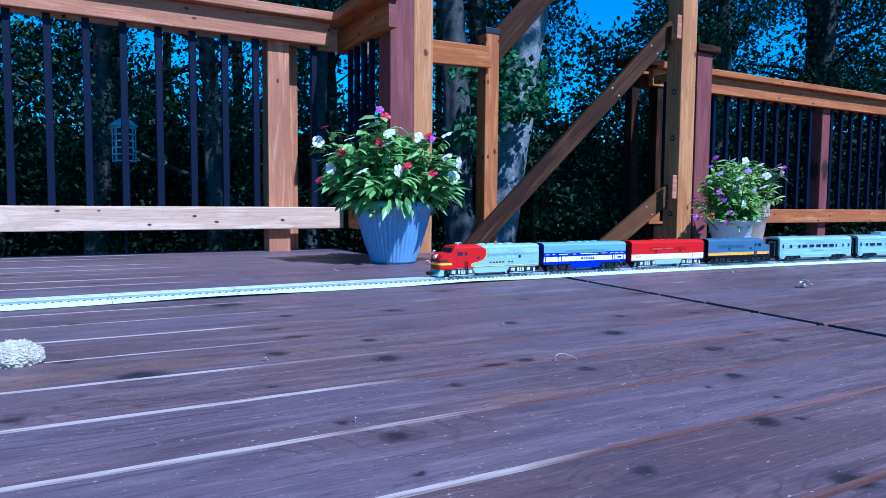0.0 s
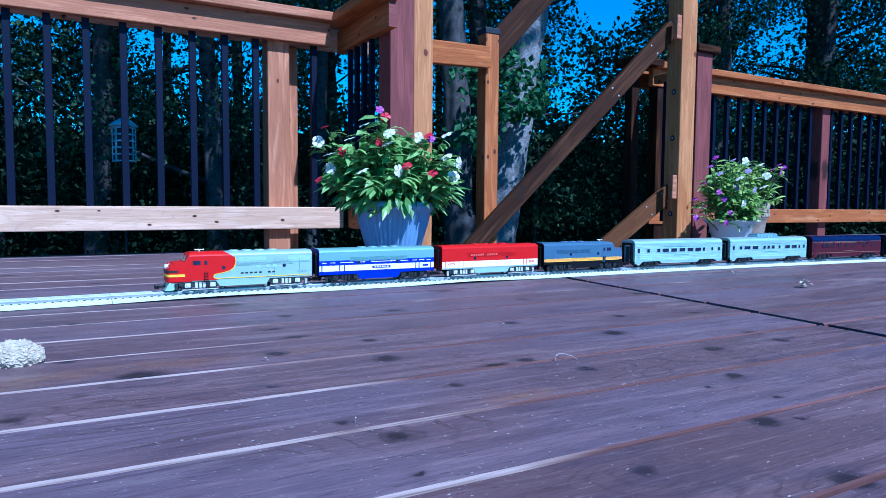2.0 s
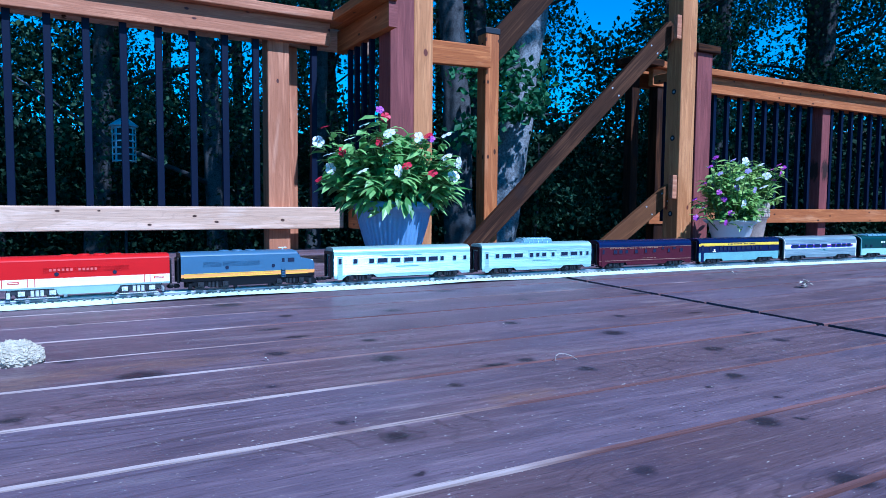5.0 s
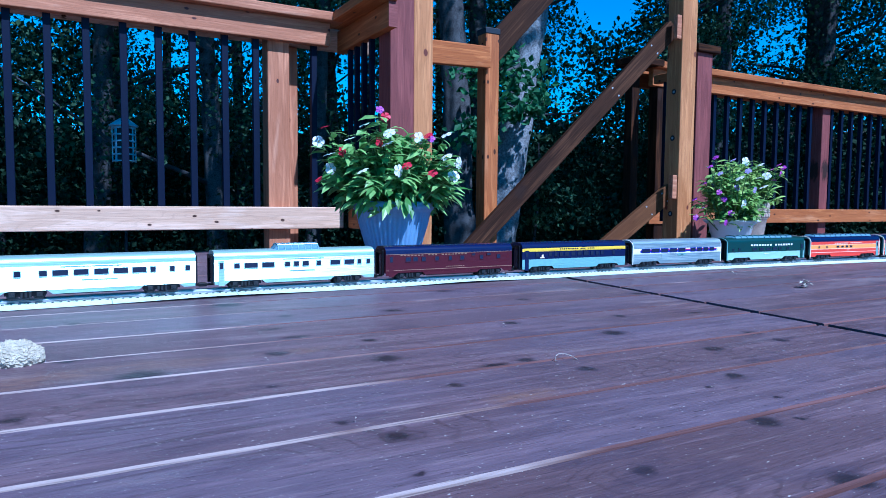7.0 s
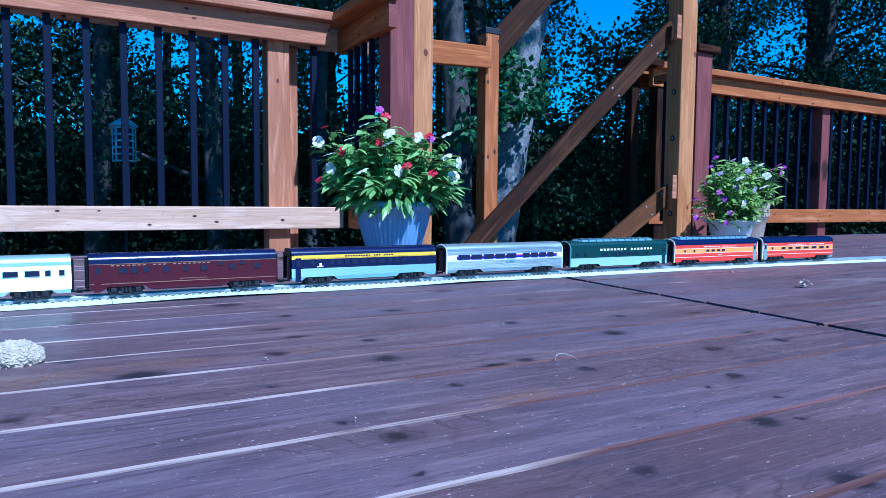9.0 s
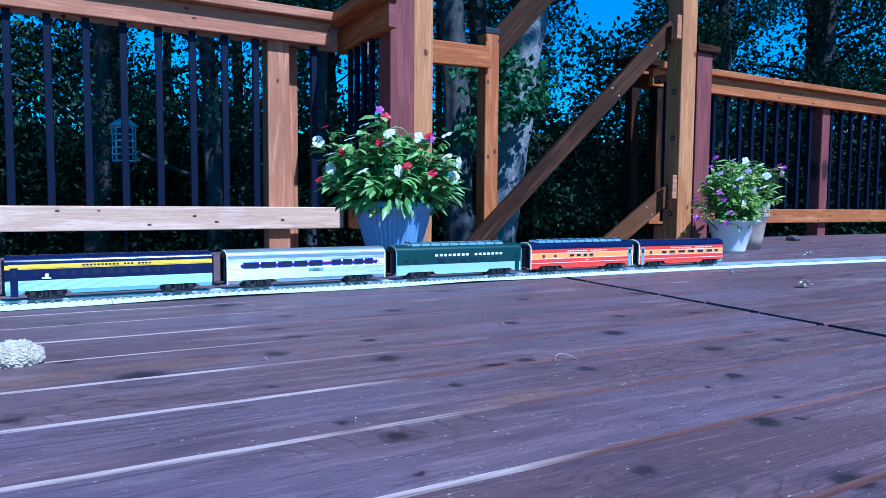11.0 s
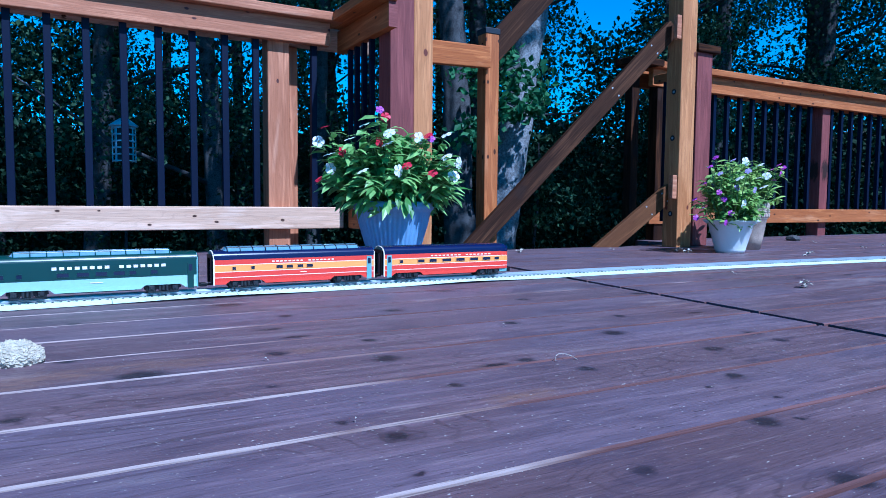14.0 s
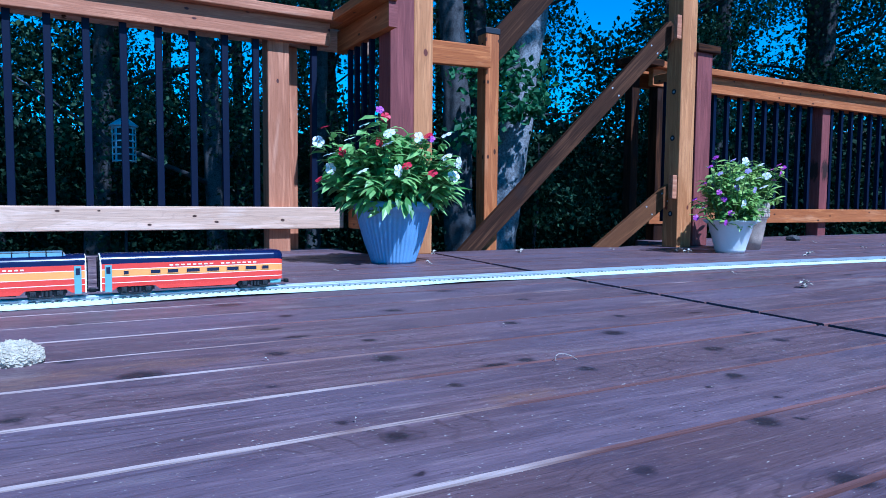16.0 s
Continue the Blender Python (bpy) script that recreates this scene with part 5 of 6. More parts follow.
def pots():
    wh, rd, mg = flower_mesh(PETAL_WHITE, 0.022, YELLOW), flower_mesh(PETAL_RED, 0.018, PETAL_RED), flower_mesh(PETAL_PURPLE, 0.0145, PETAL_PURPLE)
    li = flower_mesh(PETAL_LILAC, 0.015, PETAL_LILAC)
    # blue pot
    c = Vector((1.020, 2.190, 0))
    t = thing("flower_pot", Matrix.Translation(c), "fluted blue plastic pot on the deck", "flower pot", "flower pots")
    bm = bmesh.new()
    add_lathe(bm, [(0.072, 0.004), (0.078, 0.0), (0.080, 0.010, 0.3), (0.102, 0.075, 1), (0.121, 0.140, 1), (0.131, 0.180, 0.5), (0.136, 0.186), (0.142, 0.190), (0.145, 0.214), (0.140, 0.218), (0.134, 0.212), (0.129, 0.18)], 220, 0.0026, 44)
    part("pot", bm, BLUE_POT, t, "", I4, True)
    bm = bmesh.new()
    add_lathe(bm, [(0.001, 0.187), (0.07, 0.190), (0.132, 0.184)], 30)
    part("soil", bm, EARTH, t)
    t = thing("vinca_plant", Matrix.Translation(c + Vector((0, 0, 0.19))), "bushy green vinca with white and crimson flowers", "plant", "flowering plants")
    rng = random.Random(4)
    spots = [(-0.141, 0.229, wh), (-0.094, 0.276, wh), (-0.014, 0.247, wh), (0.084, 0.237, wh), (0.176, 0.251, wh), (0.175, 0.176, wh), (0.188, 0.149, wh), (0.216, 0.157, wh), (-0.208, 0.135, wh), (-0.100, 0.125, wh), (0.198, 0.112, wh), (0.016, 0.127, wh), (-0.214, 0.182, wh), (-0.253, 0.227, wh), (-0.020, 0.214, wh),
             (-0.229, 0.273, rd), (-0.169, 0.190, rd), (-0.247, 0.100, rd), (-0.027, 0.306, rd), (-0.047, 0.222, rd), (0.043, 0.143, rd), (0.127, 0.120, rd), (0.112, 0.243, rd), (0.173, 0.135, rd), (-0.045, 0.324, mg), (0.122, 0.233, mg)]
    bush(t, (0, 0), 0.215, 0.190, -0.005, 0.290, 135, 11, PLANT, 0.080, 11,
         [(x, -0.215 * math.sqrt(max(0.05, 1 - (x / 0.29) ** 2)) * (1 - 1.3 * max(0, z - 0.12)) + rng.uniform(-0.03, 0.02), z, me, rng.uniform(-52, 40)) for x, z, me in spots], 0.4, 0.42, 0.145)
    # white pot with a wavy rim
    c = Vector((2.638, 2.050, 0))
    t = thing("flower_pot", Matrix.Translation(c), "small white plastic pot with scalloped rim", "flower pot", "flower pots")
    bm = bmesh.new()
    add_lathe(bm, [(0.056, 0.003), (0.062, 0.0), (0.065, 0.015), (0.085, 0.088), (0.087, 0.090), (0.095, 0.126), (0.112, 0.141, 1), (0.119, 0.147, 1), (0.112, 0.149, 1), (0.094, 0.131), (0.088, 0.10)], 120, 0.006, 12)
    part("pot", bm, WHITE_POT, t, "", I4, True)
    bm = bmesh.new()
    add_lathe(bm, [(0.001, 0.120), (0.093, 0.118)], 24)
    part("soil", bm, EARTH, t)
    t = thing("petunia_plant", Matrix.Translation(c + Vector((0, 0, 0.12))), "leafy plant with purple and lilac flowers in the white pot", "plant", "flowering plants")
    sp = [(-0.07, 0.30, mg), (0.0, 0.29, li), (-0.11, 0.19, mg), (-0.15, 0.12, mg), (-0.05, 0.15, mg), (-0.03, 0.12, mg), (-0.12, 0.08, li), (0.03, 0.21, wh), (0.0, 0.06, mg), (-0.05, 0.23, li), (0.06, 0.24, li), (-0.14, 0.04, mg), (0.05, 0.10, wh), (0.09, 0.16, li), (-0.09, 0.26, mg), (0.02, 0.17, li), (-0.02, 0.02, mg)]
    bush(t, (-0.02, 0), 0.175, 0.14, 0.0, 0.33, 58, 8, [PLANT_PALE], 0.056, 21, [(x, -0.165 + rng.uniform(-0.03, 0.03), z, me, rng.uniform(-52, 40)) for x, z, me in sp], 0.3)
    # beige pot behind it
    c = Vector((2.925, 2.175, 0))
    t = thing("flower_pot", Matrix.Translation(c), "beige textured stone pot behind the white pot", "flower pot", "flower pots")
    bm = bmesh.new()
    add_lathe(bm, [(0.050, 0.003), (0.058, 0.0), (0.070, 0.06), (0.084, 0.15), (0.092, 0.158), (0.094, 0.225), (0.088, 0.232), (0.080, 0.228), (0.076, 0.18)], 48)
    part("pot", bm, BEIGE_POT, t, "", I4, True)
    for row in range(3):
        for k in range(22):
            a = (k + 0.5 * (row % 2)) * math.tau / 22
            part("tile", SCALE, None, t, "", Matrix.Rotation(a, 4, "Z") @ Matrix.Translation((0.0925, 0, 0.169 + 0.021 * row)))
    bm = bmesh.new()
    add_lathe(bm, [(0.001, 0.20), (0.077, 0.20)], 24)
    part("soil", bm, EARTH, t)
    t = thing("petunia_plant", Matrix.Translation(c + Vector((0, 0, 0.20))), "leafy plant with white and purple flowers in the beige pot", "plant", "flowering plants")
    sp = [(-0.02, 0.22, wh), (0.04, 0.20, wh), (0.09, 0.18, mg), (0.13, 0.16, mg), (0.03, 0.14, wh), (0.06, 0.10, wh), (0.10, 0.13, mg), (-0.06, 0.17, wh), (0.14, 0.19, mg), (-0.04, 0.10, li), (0.12, 0.20, mg), (0.0, 0.17, li), (0.07, 0.15, wh)]
    bush(t, (0, 0), 0.17, 0.14, 0.0, 0.25, 52, 7, [PLANT_PALE], 0.060, 31, [(x, -0.16 + rng.uniform(-0.03, 0.03), z, me, rng.uniform(-52, 40)) for x, z, me in sp], 0.3)


SCALE = mesh_of("tile", box(-0.002, 0.003, -0.0115, 0.0115, -0.0085, 0.0085, 0.002), BEIGE_POT)


# ---- woods ----
def leaf_cloud(pts, size, seed, up=0.4):
    """Many small folded leaves at pts, as vertex and face lists."""
    rng = np.random.RandomState(seed)
    n = len(pts)
    d = rng.normal(size=(n, 3))
    d /= np.linalg.norm(d, axis=1)[:, None]
    e = rng.normal(size=(n, 3)) + [0, 0, up]
    s = np.cross(d, e)
    s /= np.linalg.norm(s, axis=1)[:, None] + 1e-9
    nn = np.cross(s, d)
    L = (size * rng.uniform(0.6, 1.3, n))[:, None]
    v = np.stack([pts, pts + d * L * 0.45 + s * L * 0.36 + nn * L * 0.12, pts + d * L, pts + d * L * 0.45 - s * L * 0.36 + nn * L * 0.12], 1).reshape(-1, 3)
    i = np.arange(n)[:, None] * 4
    f = np.concatenate([i + [0, 1, 2], i + [0, 2, 3]])
    return v, f


def leaf_object(name, pts, size, seed, mat, parent=None, label="", category=""):
    v, f = leaf_cloud(pts, size, seed)
    me = bpy.data.meshes.new(name)
    me.from_pydata(v.tolist(), [], f.tolist())
    me.materials.append(mat)
    ob = new(name, me)
    ob.parent = parent
    return tagged(ob, label, category, kind="stuff")


def clumps(rng, centres, radius, per):
    out = []
    for c in centres:
        r = radius * rng.uniform(0.5, 1.3)
        p = rng.normal(size=(per, 3)) * r * [0.5, 0.5, 0.32]
        out.append(np.array(c) + p)
    return np.concatenate(out)


# openings in the canopy: bearing, rise, their half widths, and the share of leaves gone
OPENINGS = [(0.738, 0.300, 0.058, 0.060, 1.0), (-0.02, 0.25, 0.05, 0.04, 0.65), (0.10, 0.24, 0.03, 0.04, 0.65), (0.19, 0.20, 0.09, 0.06, 0.75), (0.36, 0.20, 0.05, 0.05, 0.8), (0.93, 0.19, 0.05, 0.04, 0.65), (1.02, 0.22, 0.10, 0.04, 0.58), (0.88, 0.30, 0.08, 0.05, 0.6)]


def open_canopy(x, y, z, rng):
    """True for the leaves that stay."""
    stay = np.ones(len(x), bool)
    az, el = np.arctan2(x, y), z / np.hypot(x, y)
    for a, e, da, de, share in OPENINGS:
        inside = ((az - a) / da) ** 2 + ((el - e) / de) ** 2 + rng.uniform(-0.6, 0.6, len(x)) < 1
        stay &= ~(inside & (rng.uniform(0, 1, len(x)) < share))
    return stay


def tree(x, y, lean, height, r, crown_z, spread, seed, label, leaves=9000, leaf=0.10, mat=None, bark=None, twigs=14):
    """A tree: tapered leaning trunk, limbs, and a crown of leaf clumps round the limb ends."""
    rng = np.random.RandomState(seed)
    t = thing("tree", pose(x, y, -1.2), label, "tree", "trees")
    pts, rad = [], []
    n = 9
    for i in range(n + 1):
        f = i / n
        pts.append((lean[0] * f * height + rng.uniform(-0.05, 0.05) * f * height * 0.2, lean[1] * f * height, f * height))
        rad.append(r * (1 - 0.72 * f) * (1.25 if i == 0 else 1))
    bm = bmesh.new()
    fine = [Vector(pts[int(f)]).lerp(Vector(pts[min(n, int(f) + 1)]), f % 1) for f in (i * 0.1 for i in range(n * 10 + 1))]
    add_tube(bm, fine, [rad[int(f)] + (rad[min(n, int(f) + 1)] - rad[int(f)]) * (f % 1) for f in (i * 0.1 for i in range(n * 10 + 1))], 28)
    for v in bm.verts:
        v.co += Vector((v.co.x - lean[0] * v.co.z, v.co.y - lean[1] * v.co.z, 0)).normalized() * (noise.noise(Vector((v.co.x * 16, v.co.y * 16, v.co.z * 2.5))) * r * 0.20 + noise.noise(v.co * 2.0) * r * 0.15)
    part("trunk", bm, bark or BARK, t, "", I4, True)
    tips = []
    for k in range(twigs):
        f = rng.uniform(crown_z / height, 0.98)
        p = Vector(pts[int(f * n)]).lerp(Vector(pts[min(n, int(f * n) + 1)]), f * n - int(f * n))
        a = rng.uniform(0, math.tau)
        ln = spread * rng.uniform(0.5, 1.0) * (1.1 - 0.5 * f)
        q1 = p + Vector((math.cos(a), math.sin(a), 0.35)) * ln * 0.5
        q2 = p + Vector((math.cos(a), math.sin(a), rng.uniform(0.1, 0.6))) * ln
        bm = bmesh.new()
        add_tube(bm, [p, q1, q2], [r * 0.30 * (1 - 0.5 * f), r * 0.18 * (1 - 0.5 * f), r * 0.06], 7)
        part("limb", bm, BARK, t, "", I4, True)
        for g in (0.45, 0.7, 0.85, 1.0):
            c = p.lerp(q2, g) + Vector(rng.normal(size=3)) * 0.25
            tips.append(c)
    cl = clumps(rng, tips, spread * 0.34, max(20, leaves // len(tips)))
    # an opening in the canopy above the stairs
    cl = cl[open_canopy(cl[:, 0] + x, cl[:, 1] + y, cl[:, 2] - 1.4, rng)]
    leaf_object("crown", cl, leaf, seed, mat or LEAF, t)
    return t


def woods():
    g = new("ground", None)
    bm = bmesh.new()
    n = 60
    size = 220.0
    vs = {}
    for i in range(n + 1):
        for j in range(n + 1):
            u, v = 2 * i / n - 1, 2 * j / n - 1
            px, py = math.copysign(abs(u) ** 2.2, u) * size, math.copysign(abs(v) ** 2.2, v) * size + 4
            vs[i, j] = bm.verts.new((px, py, -1.2 + 0.25 * noise.noise(Vector((px, py, 0)) * 0.25) + max(0, py - 9) * 0.02))
    for i in range(n):
        for j in range(n):
            bm.faces.new((vs[i, j], vs[i + 1, j], vs[i + 1, j + 1], vs[i, j + 1]))
    bpy.data.objects.remove(g)
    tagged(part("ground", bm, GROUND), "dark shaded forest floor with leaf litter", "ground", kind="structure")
    # two big trunks behind the stairs
    tree(3.90, 6.1, (0.185, 0.0), 11.0, 0.185, 4.2, 3.2, 1, "large leaning tree, grey bark paled for the light on it", 12000, 0.07, None, BARK_LIT)
    tree(3.80, 6.3, (-0.05, 0.01), 10.0, 0.165, 4.0, 3.0, 2, "tall tree with grey furrowed bark", 12000, 0.09)
    rng = random.Random(8)
    spots = [(-1.6, 8.5), (0.3, 9.5), (1.6, 8.2), (2.4, 10.5), (5.6, 8.6), (7.9, 7.2), (9.7, 8.0), (11.6, 7.4), (12.6, 7.8), (4.2, 11.5), (-3.8, 9.0), (0.9, 12.5), (8.4, 12.0), (14.5, 9.5), (6.4, 12.5), (-2.2, 12.0), (16.5, 7.0), (-0.8, 10.4), (2.9, 8.9), (-3.0, 14.0), (1.8, 14.5), (13.5, 11.5), (8.0, 14.5)]
    for i, (x, y) in enumerate(spots):
        tree(x, y, (rng.uniform(-0.06, 0.06), rng.uniform(-0.04, 0.04)), rng.uniform(8, 11), rng.uniform(0.10, 0.20), rng.uniform(1.5, 3.0), rng.uniform(2.2, 3.2), 20 + i, "woodland tree with dark green crown", 16000, 0.060)
    # unseen canopy, added over the yard to shade the woods; its gap suns the branch
    r = np.random.RandomState(77)
    n = 34000
    hx, hy = r.uniform(-9, 17, n), r.uniform(-1.6, 12.0, n)
    hz = 8.2 + 0.25 * np.maximum(hy, 0) + r.uniform(-0.9, 0.9, n)
    cover = ((hx - 4.9) ** 2 + (hy - 0.2) ** 2 > 1.3) & np.array([noise.noise(Vector((a * 0.5, b * 0.5, 4))) < 0.46 for a, b in zip(hx, hy)])
    leaf_object("shade_canopy", np.stack([hx, hy, hz], 1)[cover], 0.30, 78, LEAF, None, "high leaf canopy added out of view to shade the woods", "foliage")
    # understorey and far wall of leaves
    r = np.random.RandomState(3)
    n = 150000
    ang = r.uniform(-1.15, 1.25, n)
    dist = r.uniform(9.5, 17.0, n)
    pts = np.stack([np.sin(ang + 0.5) * dist, np.cos(ang + 0.5) * dist, -1.2 + 2.2 * r.uniform(0, 1, n) ** 1.2 + r.exponential(0.28, n)], 1)
    leaf_object("undergrowth", pts, 0.085, 5, LEAF_SHADED, None, "dense shaded woodland undergrowth behind the deck", "undergrowth")
    n = 70000
    ang, dist = r.uniform(-0.6, 1.5, n), r.uniform(6.8, 9.5, n)
    h = -1.2 + 1.9 * r.uniform(0, 1, n) + r.exponential(0.25, n)
    pts = np.stack([np.sin(ang) * dist, np.cos(ang) * dist, h], 1)
    pts = pts[np.array([noise.noise(Vector(p) * 1.3) > 0.12 for p in pts]) & (np.abs(ang - 0.575) > 0.06)]
    leaf_object("shrubs", pts, 0.055, 25, LEAF_SHADED, None, "low shrubs between the tree trunks, shade put into their leaf colour", "shrub")
    # added dark sheet shuts out low sky; above, a far canopy with uneven holes
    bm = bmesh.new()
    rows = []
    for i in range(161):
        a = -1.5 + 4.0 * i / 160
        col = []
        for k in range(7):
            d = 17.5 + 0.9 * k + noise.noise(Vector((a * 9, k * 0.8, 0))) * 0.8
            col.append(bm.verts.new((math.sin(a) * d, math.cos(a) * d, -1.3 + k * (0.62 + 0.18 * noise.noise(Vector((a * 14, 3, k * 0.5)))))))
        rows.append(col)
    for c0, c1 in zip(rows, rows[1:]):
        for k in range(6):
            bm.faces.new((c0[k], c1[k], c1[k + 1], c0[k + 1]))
    tagged(part("backdrop", bm, GROUND), "dark sheet added to close the view behind the trees", "bank", kind="structure")
    r = np.random.RandomState(12)
    n = 230000
    ang, h, dist = r.uniform(-0.75, 1.75, n), r.uniform(0.5, 9.5, n), r.uniform(15.0, 19.5, n)
    keep = np.array([noise.noise(Vector((a * 11, z * 0.62, 7))) + 0.6 * noise.noise(Vector((a * 30, z * 1.9, 2))) < 0.30 - 0.035 * z + max(0, 2.2 - z) * 0.5 for a, z in zip(ang, h)])
    keep &= open_canopy(np.sin(ang) * dist, np.cos(ang) * dist, h, r)
    pts = np.stack([np.sin(ang) * dist, np.cos(ang) * dist, h], 1)[keep]
    leaf_object("far_foliage", pts, 0.14, 15, LEAF, None, "distant dark canopy of the woods with gaps of sky", "foliage")
    # lit maple branch beside the pale trunk
    t = thing("branch", pose(3.6, 5.6, 1.2), "sunlit maple branch hanging beside the trunk", "branch")
    bm = bmesh.new()
    add_tube(bm, [(0.75, 0.5, 0.5), (0.35, 0.2, 0.35), (-0.05, 0, 0.1), (0.45, -0.1, -0.1)], [0.03, 0.022, 0.014, 0.005], 6)
    part("twig", bm, BARK, t)
    cs = [(-0.1, 0, 0.10), (0.1, 0, 0.0), (0.3, -0.05, -0.1), (0.05, 0.1, 0.28), (0.45, -0.1, -0.05), (0.28, 0, 0.16), (0.6, 0, 0.1), (-0.2, 0, 0.3), (-0.15, 0, -0.35), (0.0, 0.1, -0.2), (0.15, 0, 0.45), (0.5, 0, 0.3)]
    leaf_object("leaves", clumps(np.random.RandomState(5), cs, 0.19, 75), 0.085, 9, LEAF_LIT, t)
    t = thing("sapling", pose(4.95, 6.6, -1.2), "young maple with dim green leaves behind the stair rail", "tree")
    bm = bmesh.new()
    add_tube(bm, [(0.05, 0, 0), (0, 0.02, 0.9), (0.06, 0, 1.7), (0.02, 0, 2.4)], [0.022, 0.018, 0.012, 0.004], 7)
    part("trunk", bm, BARK, t)
    rng = np.random.RandomState(31)
    cs = [(rng.uniform(-0.38, 0.38), rng.uniform(-0.3, 0.3), rng.uniform(1.15, 2.35)) for _ in range(26)]
    leaf_object("leaves", clumps(rng, cs, 0.15, 34), 0.075, 32, LEAF, t)


def feeder():
    t = thing("bird_feeder", pose(0.43, 6.0, -1.2), "grey latticed bird feeder on a thin black pole", "bird feeder")
    bm = bmesh.new()
    add_tube(bm, [(0, 0, -0.05), (0, 0, 1.72)], [0.012, 0.012], 8)
    part("pole", bm, POLE, t)
    bm = bmesh.new()
    add_tube(bm, [(0, 0, 1.72), (0, 0, 2.0)], [0.060, 0.060], 16)
    part("cage", bm, POLE, t)
    for k in range(6):
        bm = bmesh.new()
        add_tube(bm, [(0, 0, 1.725 + 0.052 * k), (0, 0, 1.735 + 0.052 * k)], [0.088, 0.088], 16)
        part("tray", bm, FEEDER, t)
    for k in range(8):
        a = k * math.tau / 8
        bm = bmesh.new()
        add_tube(bm, [(0.084 * math.cos(a), 0.084 * math.sin(a), 1.72), (0.084 * math.cos(a), 0.084 * math.sin(a), 2.0)], [0.005, 0.005], 6)
        part("bar", bm, FEEDER, t)
    bm = bmesh.new()
    add_lathe(bm, [(0.105, 2.0), (0.11, 2.01), (0.04, 2.06), (0.001, 2.075)], 18)
    part("roof", bm, FEEDER, t)


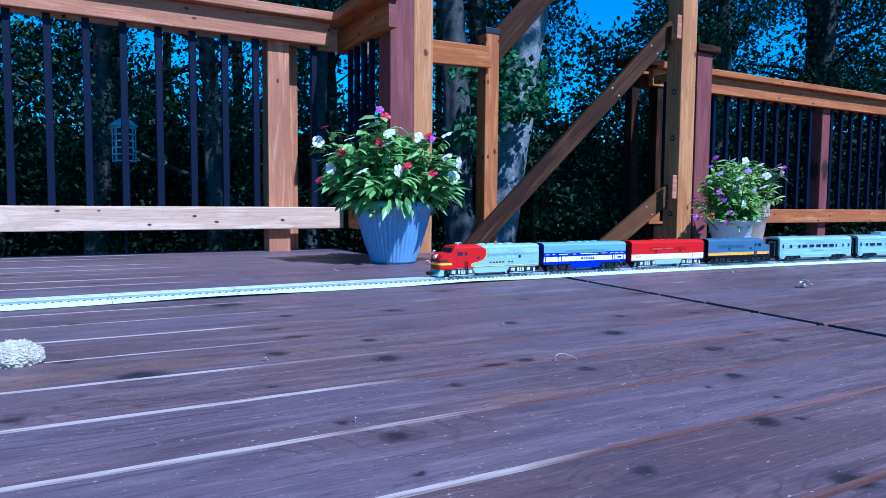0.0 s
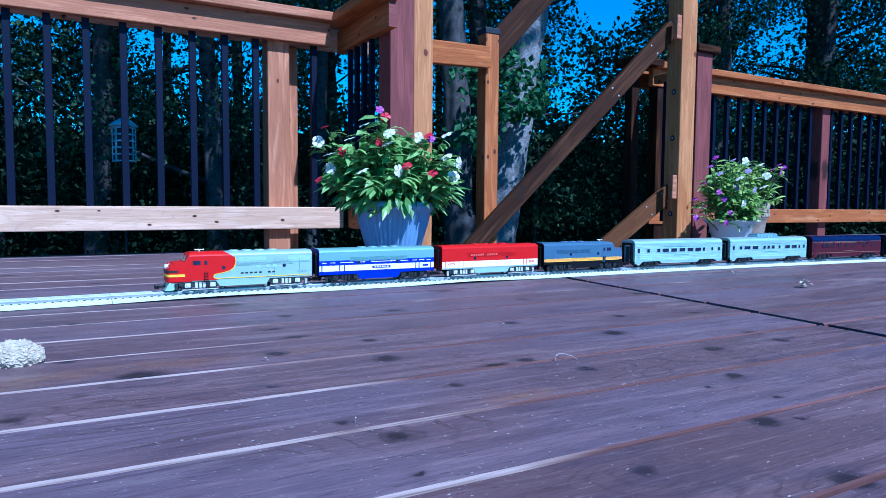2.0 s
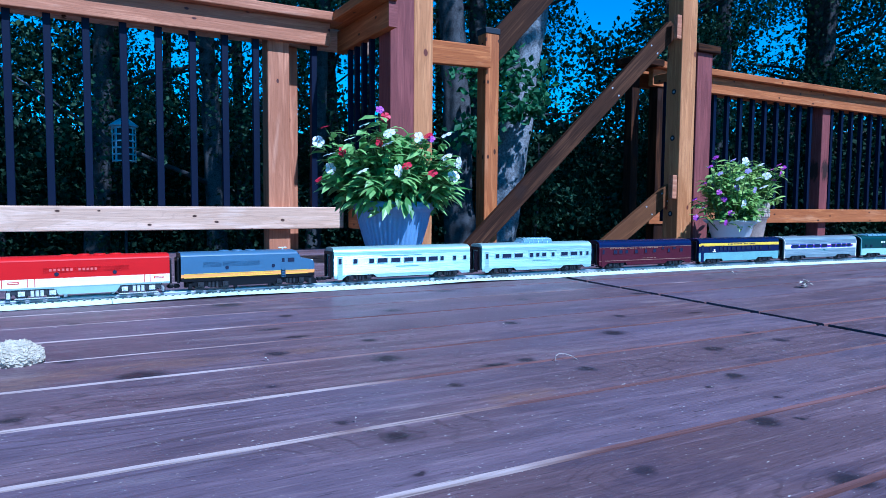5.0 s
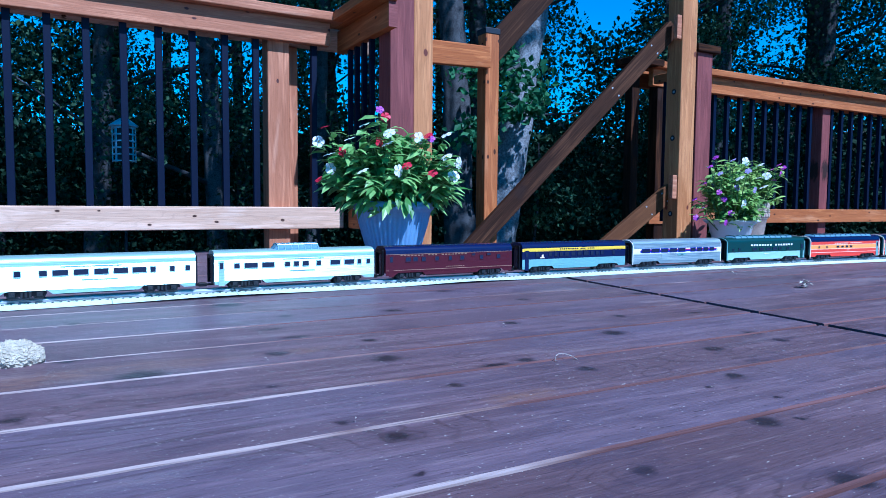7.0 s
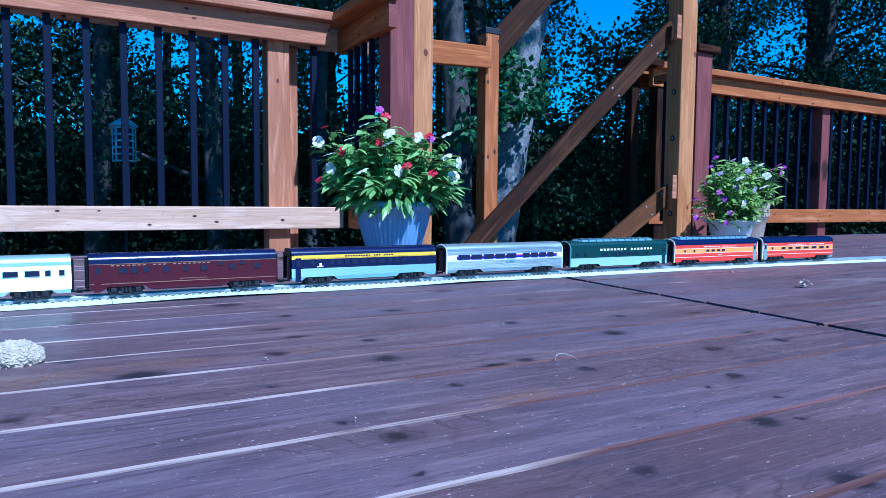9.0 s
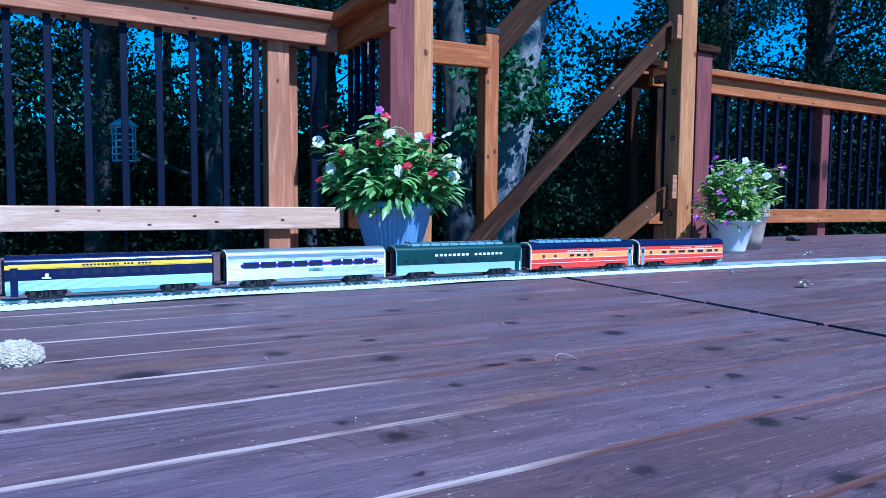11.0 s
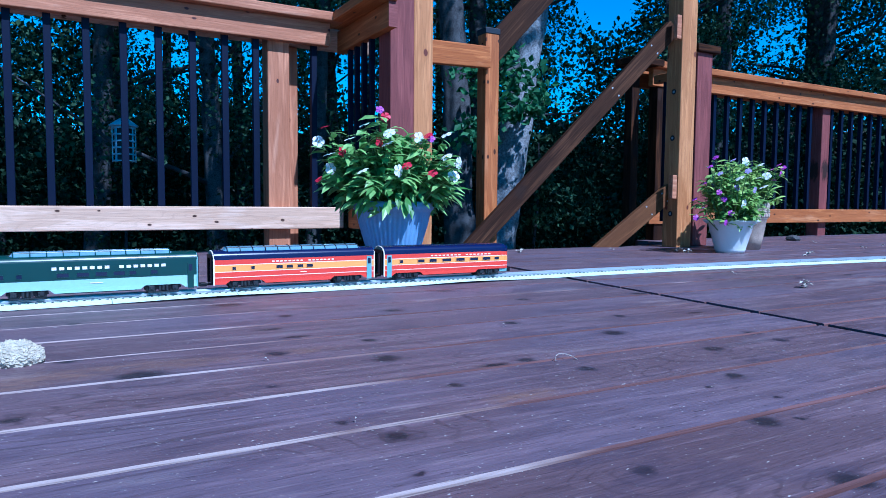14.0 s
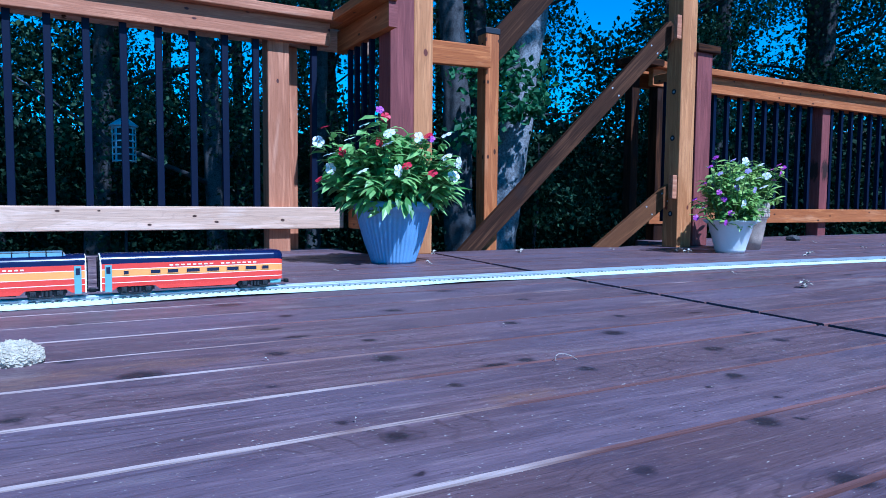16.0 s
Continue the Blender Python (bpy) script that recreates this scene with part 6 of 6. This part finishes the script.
def litter():
    """Petals, dry leaves, pebbles and a pale stone lying on the deck."""
    bm = bmesh.new()
    bmesh.ops.create_icosphere(bm, subdivisions=5, radius=0.0285)
    for v in bm.verts:
        v.co = Vector((v.co.x * 1.15, v.co.y * 0.8, max(-0.012, v.co.z * 0.70)))
        v.co += v.co.normalized() * (noise.noise(v.co * 70) * 0.004 + abs(noise.noise(v.co * 330)) * 0.006)
    ob = part("stone", bm, STONE, None, "", pose(-0.062, 1.022, 0.010))
    tagged(ob, "pale pitted coral-like stone on the deck", "stone")
    spots = [(1.27, 1.44, 0.02, 0), (1.69, 1.08, 0.045, 2), (2.79, 1.78, 0.06, 1), (3.84, 2.41, 0.05, 0), (3.58, 1.98, 0.05, 0), (2.42, 2.16, 0.07, 1), (2.43, 2.11, 0.05, 1), (1.11, 2.08, 0.035, 1), (1.35, 2.50, 0.05, 1), (0.73, 1.98, 0.022, 0), (0.54, 1.78, 0.016, 0), (2.25, 2.39, 0.04, 0), (1.73, 2.41, 0.05, 1), (1.80, 1.38, 0.035, 0), (2.57, 1.91, 0.02, 0), (2.49, 1.94, 0.018, 0), (0.23, 0.89, 0.01, 0), (0.66, 0.96, 0.012, 0), (2.73, 1.95, 0.02, 0), (3.88, 2.05, 0.04, 0), (1.00, 2.18, 0.012, 0), (0.24, 0.60, 0.007, 0)]
    for i, (x, y, s, kind) in enumerate(spots):
        rng = random.Random(i)
        s *= 0.5
        bm = bmesh.new()
        for k in range(1 + kind * 2):
            a = rng.uniform(0, math.tau)
            add_leaf(bm, Vector((0, 0, 0.004 + 0.003 * k)), Vector((math.cos(a), math.sin(a), rng.uniform(0.05, 0.35))), Vector((0.1, -0.2, 1)), s, s * 0.6, 0, 0.6)
            add_leaf(bm, Vector((0, 0, 0.002)), Vector((-math.cos(a), -math.sin(a), 0.05)), Vector((0.1, -0.2, 1)), s * 0.6, s * 0.4, 0, 0.5)
        ob = part("dry_leaf" if kind else "petal", bm, DRY, None, "", pose(x, y, 0.0005))
        tagged(ob, "curled dry leaf fallen on the deck" if kind else "small pale petal fallen on the deck", "leaf" if kind else "petal", "litter on the deck")
    bm = bmesh.new()
    bmesh.ops.create_icosphere(bm, subdivisions=2, radius=0.04)
    for v in bm.verts:
        v.co = Vector((v.co.x * 1.2, v.co.y, max(-0.012, v.co.z * 0.6))) * (1 + noise.noise(v.co * 30) * 0.2)
    tagged(part("pebble", bm, PEBBLE, None, "", pose(3.96, 2.62, 0.012)), "small dark rounded pebble on the deck", "pebble")
    bm = bmesh.new()
    add_tube(bm, [(0, 0, 0.001), (0.006, 0.008, 0.006), (0.014, 0.011, 0.008), (0.024, 0.010, 0.007), (0.032, 0.005, 0.004), (0.034, -0.004, 0.001)], [0.0004] * 6, 5)
    tagged(part("twig", bm, DRY, None, "", pose(0.573, 0.712, 0.0)), "thin curled dry tendril on the deck", "twig")


railings()
stair_posts()
track()
pots()
feeder()
litter()
woods()
deck_rows()
TRAIN = make_train()


# ---- what moves ----
RUN = [(0.0, 0.0), (0.5, 0.1651), (1.0, 0.3332), (1.5, 0.5058), (2.0, 0.6762), (2.5, 0.8406), (3.0, 1.0014), (3.5, 1.1593), (4.0, 1.3211), (6.5, 2.1947), (7.0, 2.3781), (7.5, 2.5520), (8.0, 2.7230), (8.5, 2.8880),
       (9.0, 3.0463), (11.5, 3.7579), (12.0, 3.8987), (12.5, 4.0444), (13.0, 4.1964), (13.5, 4.3444), (14.0, 4.4924), (14.5, 4.6434), (15.0, 4.7997), (15.5, 4.9602), (16.0, 5.1349)]


def run(t):
    """How far the train has gone along the track after t seconds: smooth through RUN."""
    k = max(i for i, (a, _) in enumerate(RUN[:-1]) if a <= t)

    def slope(i):
        a, b = max(0, i - 1), min(len(RUN) - 1, i + 1)
        return (RUN[b][1] - RUN[a][1]) / (RUN[b][0] - RUN[a][0])
    (t0, d0), (t1, d1) = RUN[k], RUN[k + 1]
    h = t1 - t0
    f = (t - t0) / h
    return d0 * (1 + 2 * f) * (1 - f) ** 2 + slope(k) * h * f * (1 - f) ** 2 + d1 * f * f * (3 - 2 * f) + slope(k + 1) * h * f * f * (f - 1)


def motions():
    times = [i * 0.2 for i in range(81)]
    for car, a, b in TRAIN:
        rows = []
        for t in times:
            p, _ = track_at((a + b) / 2 - 0.12 - run(t))
            q, _ = track_at((a + b) / 2 + 0.12 - run(t))
            c = (p + q) / 2
            rows.append((t, pose(c.x, c.y, RAIL_TOP, 0, 0, math.degrees(math.atan2(q.y - p.y, q.x - p.x)))))
        walk(car, rows)
    steps = [i / 30 for i in range(481)]
    turns = [-run(t) / WHEEL_R for t in steps]
    for ob, rest in wheelsets:
        walk(ob, [(t, rest @ Matrix.Rotation(a, 4, "Y")) for t, a in zip(steps, turns)])


motions()
